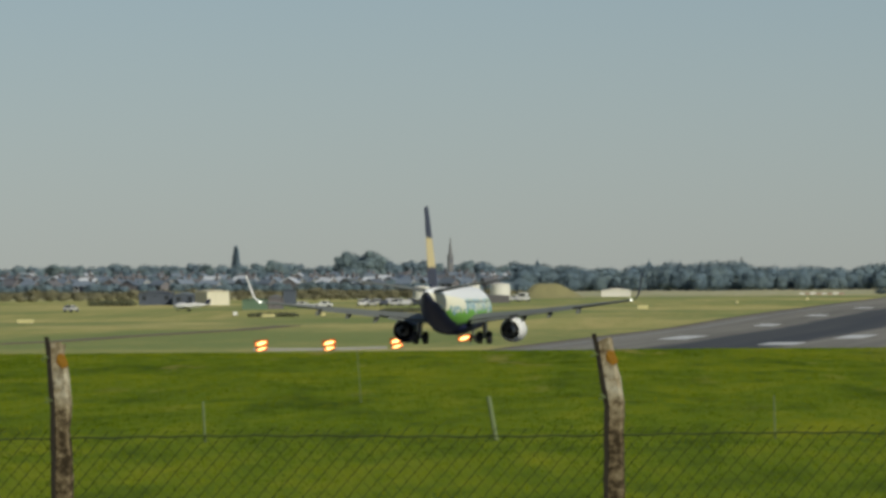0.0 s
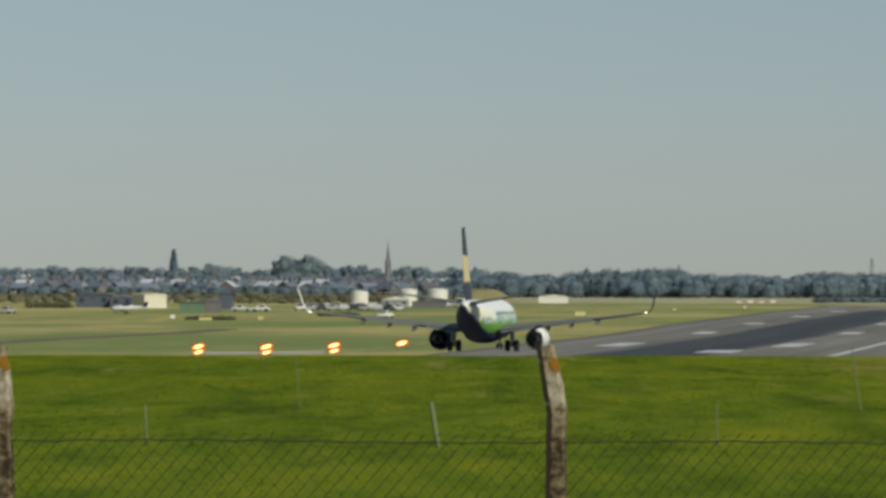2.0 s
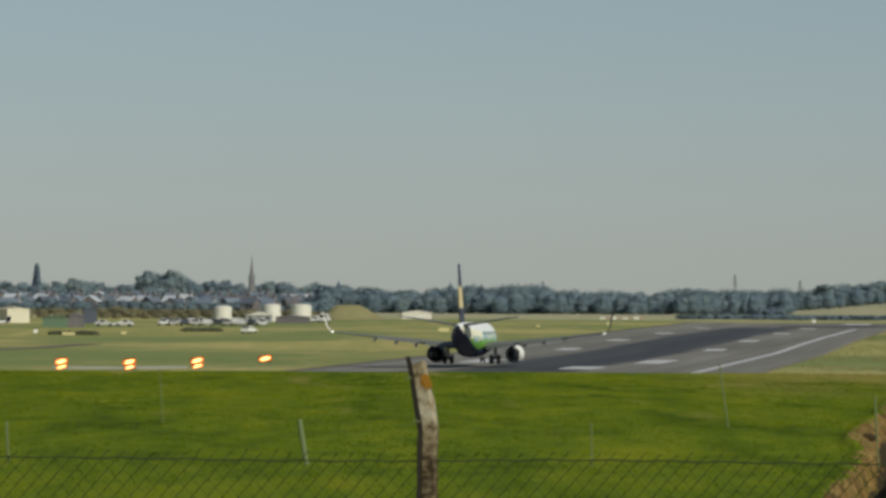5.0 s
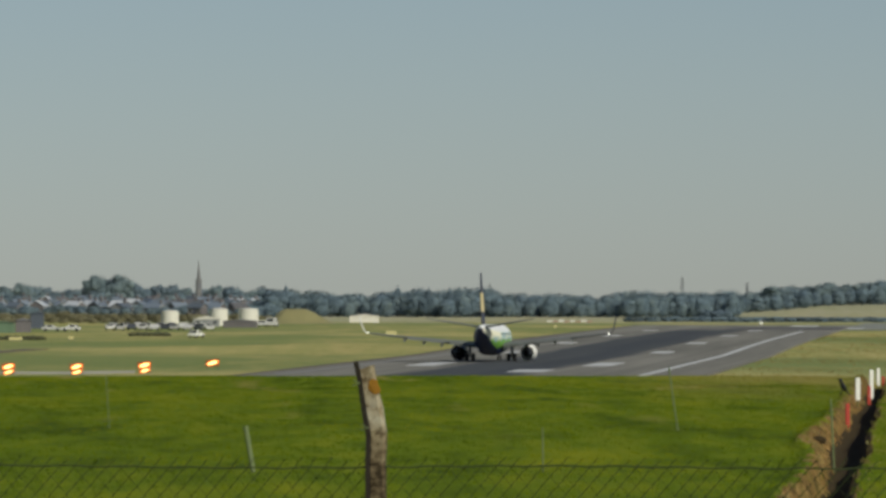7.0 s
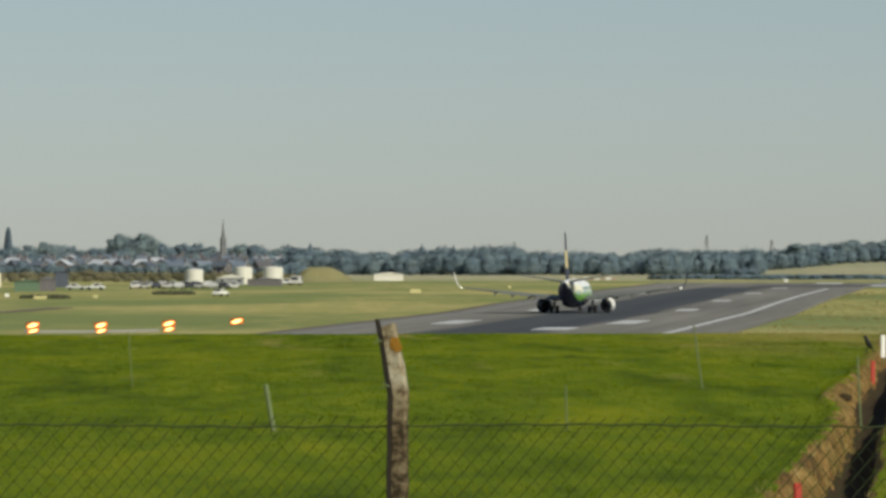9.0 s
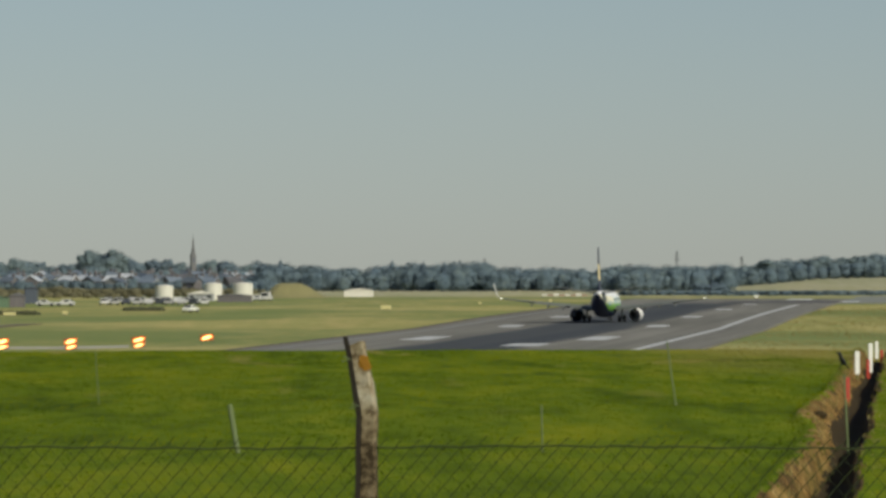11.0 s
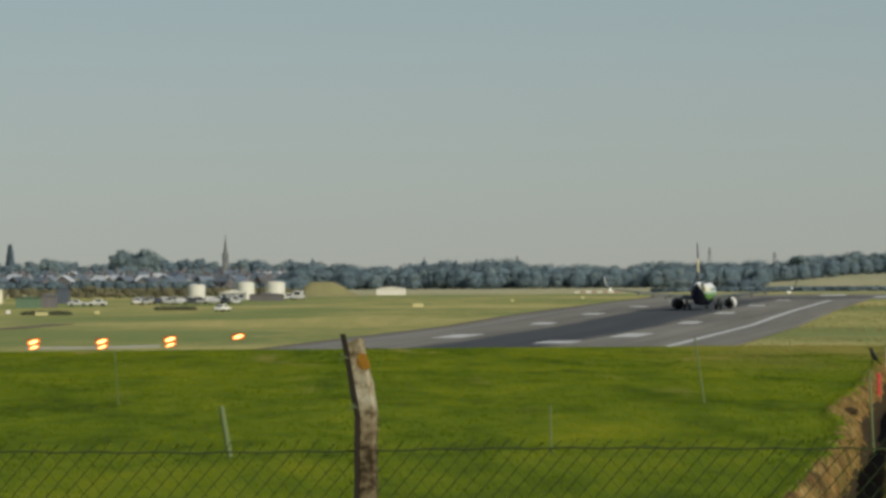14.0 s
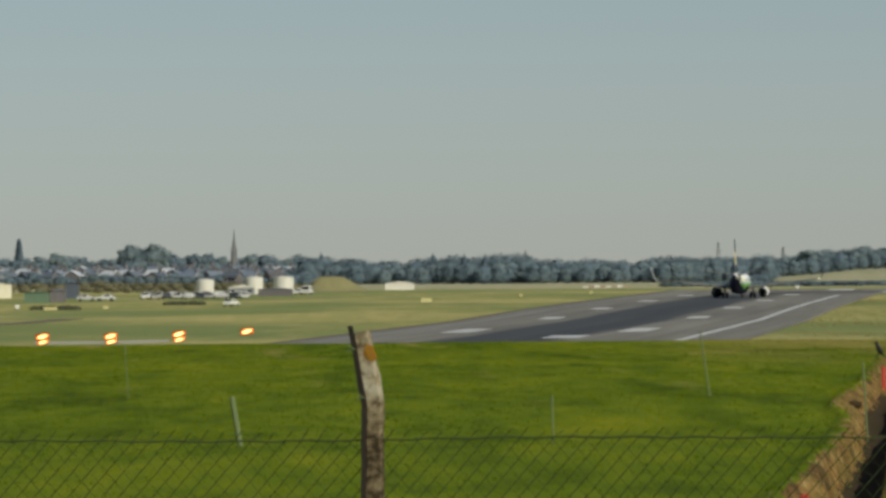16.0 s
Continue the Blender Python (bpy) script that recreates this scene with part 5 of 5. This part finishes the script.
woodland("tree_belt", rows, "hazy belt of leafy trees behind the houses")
rows = []
b = -0.112
while b < -0.019:                                   # hedgerow below the houses
    rows.append((b, 1960 + rnd.uniform(-12, 12), -0.0020 + rnd.uniform(-0.0003, 0.0003), 2.2))
    b += 0.0008 + rnd.uniform(0, 0.0005)
woodland("hedgerow", rows, "uneven olive-brown hedgerow below the houses", BUSHES, M_SCRUB)
rows = []
b = -0.110
while b < -0.018:                                   # garden trees among the roofs
    d = rnd.uniform(2100, 2580)
    rows.append((b, d, -0.0002 + (d - 2100) / 480 * 0.0022 + rnd.uniform(-0.0006, 0.0005), 1.5))
    b += 0.00042 + rnd.uniform(0, 0.0004)
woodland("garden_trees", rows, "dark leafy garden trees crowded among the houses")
rows = []
for dist, tall in ((1720, 1.3), (1800, 2.0), (1880, 2.2)):
    b = -0.113
    while b < -0.0215:                               # scrub behind the apron
        x, y = spot(b, dist)
        if noise.noise(Vector((b * 400, dist, 0))) > -0.25:
            rows.append((b, dist + rnd.uniform(-25, 25), (ground_z(x, y) + tall * rnd.uniform(0.5, 1.3)) / dist, 2.4))
        b += 0.0017 + rnd.uniform(0, 0.0012)
woodland("scrub", rows, "patchy dry low scrub behind the airport apron", BUSHES, M_SCRUB)
rows = []
for dist in (2085, 2140, 2195, 2260, 2325, 2400):                # shrubs as high as the eaves before each row of houses
    b = -0.111
    while b < -0.018:
        x, y = spot(b, dist)
        rows.append((b, dist + rnd.uniform(-12, 12), (ground_z(x, y) + rnd.uniform(1.9, 3.3)) / dist, 2.0))
        b += 0.0011 + rnd.uniform(0, 0.0009)
woodland("garden_shrubs", rows, "dark leafy shrubs and hedges before the houses", BUSHES)


def wood_top(b):
    base = 0.0019 + 0.00035 * math.sin(b * 190) + 0.0002 * math.sin(b * 520 + 1)
    if 0.026 < b < 0.05:
        base -= 0.0004
    return base + 0.0010 * smooth01((b - 0.048) / 0.012)


# the belt of woods
rows = []
for row, (dist, step, drop) in enumerate(((2230, 0.00150, 0.0006), (2290, 0.00145, 0.0), (2350, 0.00150, 0.0))):
    b = -0.019 + row * 0.0004
    while b < 0.086:
        rows.append((b, dist + (200 if b > 0.052 else 0) + rnd.uniform(-15, 15), wood_top(b) - drop + rnd.uniform(-0.00045, 0.00035), 1.15))
        b += step * rnd.uniform(0.75, 1.25)
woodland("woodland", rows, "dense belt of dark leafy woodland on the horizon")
for b, top in ((0.0003, 0.0027), (0.0051, 0.0025), (0.0083, 0.0025), (0.0583, 0.0030), (0.0655, 0.0036), (0.0690, 0.0033), (0.072, 0.0032)):
    plant(5 if b < 0.02 else 0, b, 2270 + (200 if b > 0.052 else 0), top, 1.3)
rows = []
b = 0.036
while b < 0.088:                                    # low scrub below the field before the woods
    x, y = spot(b, 1900 + rnd.uniform(-30, 30))
    rows.append((b, y, (ground_z(x, y) + rnd.uniform(0.3, 1.7)) / y, 3.4))
    b += 0.0006 + rnd.uniform(0, 0.0006)
woodland("field_scrub", rows, "low grey-green scrub along a pale field", BUSHES)
for b in (0.0475, 0.0488, 0.0500, 0.0511):     # scrub before them
    plant(rnd.choice((1, 3)), b, 2080, -0.0009 + rnd.uniform(-0.0003, 0.0004), 1.6)
for b0, b1, d, h in ((-0.0612, -0.0545, 1225, 0.7), (-0.0408, -0.0352, 1290, 0.7), (-0.086, -0.0795, 1500, 1.4)):
    hedge(b0, b1, d, h)


# ---------------------------------------------------------------- village and church
def house_proto(seed, walls, roof, label):
    rnd = random.Random(seed)
    ob = thing("house", 0, 0, 0, label, "house", "houses on the hillside")
    w, d, h, r = rnd.uniform(2.3, 3.0), rnd.uniform(2.1, 2.6), rnd.uniform(2.1, 2.4), rnd.uniform(1.4, 1.8)
    wall = part("wall", boxed(-w, w, -d, d, -1.5, h, bevel=0.03), walls, ob)
    bm = bmesh.new()
    o = 0.35
    rings(bm, [[(x, -d - o, h - 0.1), (x, 0, h + r), (x, d + o, h - 0.1), (x, d + o, h + 0.12), (x, 0, h + r + 0.22), (x, -d - o, h + 0.12)] for x in (-w - o, w + o)])
    rf = part("roof", bm, roof, ob)
    part("chimney", boxed(w - 1.2, w - 0.4, -0.4, 0.4, h + r - 0.9, h + r + 1.1, bevel=0.03), M_BRICK, rf)
    bm = bmesh.new()
    rings(bm, [[(-w + 0.01, -d, h), (-w + 0.01, 0, h + r - 0.1), (-w + 0.01, d, h)], [(w - 0.01, -d, h), (w - 0.01, 0, h + r - 0.1), (w - 0.01, d, h)]])
    part("gable", bm, walls, ob)
    for z in (0.9,):
        for x in (-w * 0.55, w * 0.5):
            win = part("window", boxed(x - 0.75, x + 0.75, -d - 0.05, -d + 0.06, z, z + 1.2, bevel=0.02), M_POSTWHITE, wall, "white window frame")
            part("pane", boxed(x - 0.66, x + 0.66, -d - 0.06, -d - 0.051, z + 0.09, z + 1.11), M_PANE, win)
    part("door", boxed(-0.5, 0.5, -d - 0.05, -d + 0.05, 0, 2.05, bevel=0.02), M_NAVY, wall)
    return ob


HOUSES = [house_proto(1, M_BRICK, M_ROOF, "haze-greyed brick house with a grey slate roof on the hillside"), house_proto(2, M_RENDER, M_ROOF, "pale rendered house with a grey slate roof"),
          house_proto(3, M_BRICK, M_ROOFBROWN, "brick house with a brown tiled roof"), house_proto(4, M_RENDER, M_ROOFBROWN, "pale house with a brown tiled roof"), house_proto(5, M_BRICK, M_ROOFGLINT, "small house with a roof painted pale for sun glints")]
first = set()
for row, dist in enumerate((2110, 2165, 2225, 2290, 2360, 2440)):
    b = -0.110 + 0.0007 * row
    while b < -0.0255 + 0.0015 * row:
        k = rnd.choice((0, 0, 0, 1, 1, 1, 2, 3, 4))
        x, y = spot(b, dist + rnd.uniform(-30, 30))
        m = pose(x, y, ground_z(x, y), 0, 0, rnd.choice((-20, -32, -40, -28, 25, 38, 60, 75, 110)) + rnd.uniform(-8, 8))
        if k in first:
            copy_thing(HOUSES[k], m)
        else:
            first.add(k)
            HOUSES[k].matrix_basis = m
        b += 0.0027 + rnd.uniform(0, 0.0030)


def church(bearing, distance, top):
    x, y = spot(bearing, distance)
    z = ground_z(x, y)
    h = top * distance - z
    ob = thing("church", x, y, z, "dark stone church with a tall thin spire among trees", "church", turn=20)
    tower = part("tower", boxed(-1.0, 1.0, -1.0, 1.0, -0.5, h * 0.5, bevel=0.08), M_STONE, ob)
    for s in (-1, 1):
        for q in (-1, 1):
            part("pinnacle", lathe("z", [(h * 0.5 - 0.3, 0.2), (h * 0.5 + 0.6, 0.14), (h * 0.5 + 1.4, 0.02)], (s * 0.9, q * 0.9, 0), 6), M_STONE, tower)
    for s in (-1.01, 1.01):
        part("louvre", boxed(-0.4, 0.4, s - 0.03, s + 0.03, h * 0.36, h * 0.46), M_SLATE, tower)
    part("spire", lathe("z", [(h * 0.49, 1.05), (h * 0.52, 0.95), (h * 0.78, 0.42), (h, 0.03)], n=8), M_STONE, ob, "slender stone spire")
    part("nave", boxed(1.01, 10, -2.4, 2.4, -0.5, 3.0, bevel=0.05), M_STONE, ob)
    bm = bmesh.new()
    rings(bm, [[(px, -2.7, 2.9), (px, 0, 5.0), (px, 2.7, 2.9)] for px in (1.02, 10.3)])
    part("nave_roof", bm, M_ROOF, ob)


church(-0.0303, 2700, 0.0068)


def pylon(bearing, distance, top):
    x, y = spot(bearing, distance)
    z = ground_z(x, y)
    h = top * distance - z
    ob = thing("power_pylon", x, y, z, "thin grey lattice power pylon beyond the woods", "pylon", "pylons beyond the woods", turn=25)
    for sx in (-1, 1):
        for sy in (-1, 1):
            bm = bmesh.new()
            tube(bm, [(sx * 1.6, sy * 1.6, -0.3), (sx * 0.7, sy * 0.7, h * 0.6), (sx * 0.12, sy * 0.12, h)], 0.07, 4)
            part("leg", bm, M_STEEL, ob)
    bm = bmesh.new()
    for k in range(9):
        f, g = k / 9 * 0.95, (k + 1) / 9 * 0.95
        wf, wg = 1.6 * (1 - f) + 0.12, 1.6 * (1 - g) + 0.12
        for sy in (-1, 1):
            tube(bm, [(-wf, sy * wf, h * f), (wg, sy * wg, h * g)], 0.06, 4)
            tube(bm, [(wf, sy * wf, h * f), (-wg, sy * wg, h * g)], 0.06, 4)
    part("bracing", bm, M_STEEL, ob)
    for f, w in ((0.70, 1.9), (0.82, 1.6), (0.93, 1.2)):
        bm = bmesh.new()
        tube(bm, [(-w, 0, h * f), (0, 0, h * f + 0.4), (w, 0, h * f)], 0.05, 4)
        tube(bm, [(-w, 0, h * f), (w, 0, h * f)], 0.05, 4)
        part("crossarm", bm, M_STEEL, ob)


pylon(0.0441, 3300, 0.0042)
pylon(0.0541, 3400, 0.0034)
pylon(0.0145, 3350, 0.0031)


def mound(b0, b1, distance, height):
    """A grassed earth bank."""
    x0, y = spot(b0, distance)
    x1 = b1 * distance
    cx, w = (x0 + x1) / 2, (x1 - x0) / 2
    bm = bmesh.new()
    loops = []
    for j in range(13):
        v = -1 + 2 * j / 12
        loop = []
        for i in range(25):
            u = -1 + 2 * i / 24
            prof = smooth01((1 + u) / 0.60) * smooth01((1 - u) / 1.0) * smooth01((1 - abs(v)) / 0.8)
            px, py = cx + u * w, y + 14 + v * 14
            loop.append((px, py, ground_z(px, py) - 0.2 + height * prof + 0.12 * prof * noise.noise(Vector((px * 0.5, py * 0.5, 0)))))
        loops.append(loop)
    rings(bm, loops, cap=False, closed=False)
    tagged(part("grass_mound", bm, M_MOUND, smooth=True), "grassy earth mound before the woods", "mound", kind="structure")


M_MOUND = worn("mound_grass", (0.30, 0.265, 0.11), (0.15, 0.155, 0.07), 0.5, 0.14, 0.95, bump=0.8, dist=0.5)
mound(-0.0207, -0.0085, 1690, 4.1)


# ---------------------------------------------------------------- what moves
FLIGHT = (
    # seconds, x, y, height of the wheels over the runway, nose up (degrees)
    (0.0, -17.35, 576.7, 2.82, 0.0),
    (0.5, -15.50, 586.5, 2.59, 0.0),
    (1.0, -13.72, 600.5, 2.35, 0.0),
    (1.5, -11.84, 618.1, 2.11, 0.0),
    (2.0, -10.00, 638.5, 1.87, 0.0),
    (2.5, -7.98, 661.2, 1.62, 0.0),
    (3.0, -6.03, 685.6, 1.38, 0.0),
    (3.5, -3.86, 711.2, 1.13, 0.0),
    (4.0, -1.72, 737.6, 0.89, 0.0),
    (4.5, 0.47, 764.3, 0.64, 0.0),
    (5.0, 2.85, 791.0, 0.40, 0.0),
    (5.2, 3.70, 801.6, 0.30, 0.0),
    (7.3, 14.50, 906.8, 0.00, 0.0),
    (7.5, 15.38, 916.0, 0.00, 0.0),
    (8.0, 17.91, 938.4, 0.00, 0.0),
    (8.5, 20.52, 959.8, 0.00, 0.0),
    (9.0, 23.12, 980.2, 0.00, 0.0),
    (9.5, 25.83, 999.9, 0.00, 0.0),
    (9.7, 26.99, 1007.6, 0.00, 0.0),
    (11.8, 38.49, 1086.6, 0.00, 0.0),
    (12.0, 39.22, 1094.4, 0.00, 0.0),
    (12.5, 42.18, 1114.8, 0.00, 0.0),
    (13.0, 44.94, 1136.8, 0.00, 0.0),
    (13.5, 47.97, 1160.7, 0.00, 0.0),
    (14.0, 51.08, 1187.3, 0.00, 0.0),
    (14.5, 54.03, 1217.2, 0.00, 0.0),
    (15.0, 57.21, 1251.1, 0.00, 0.0),
    (15.5, 60.44, 1289.6, 0.00, 0.0),
    (16.0, 63.11, 1333.7, 0.00, 0.0),
)


def motions():
    turn = -math.degrees(math.atan(0.0915))
    rows = []
    for t, x, y, up, nose_up in FLIGHT:
        z = along_z(y) + 0.30 + up - 0.22
        rows.append((t, pose(x, y, z) @ pose(0, 0, 0, 0, 0, turn) @ pose(0, 0, 0, nose_up, 0, 0)))
    walk(airliner, rows)


motions()
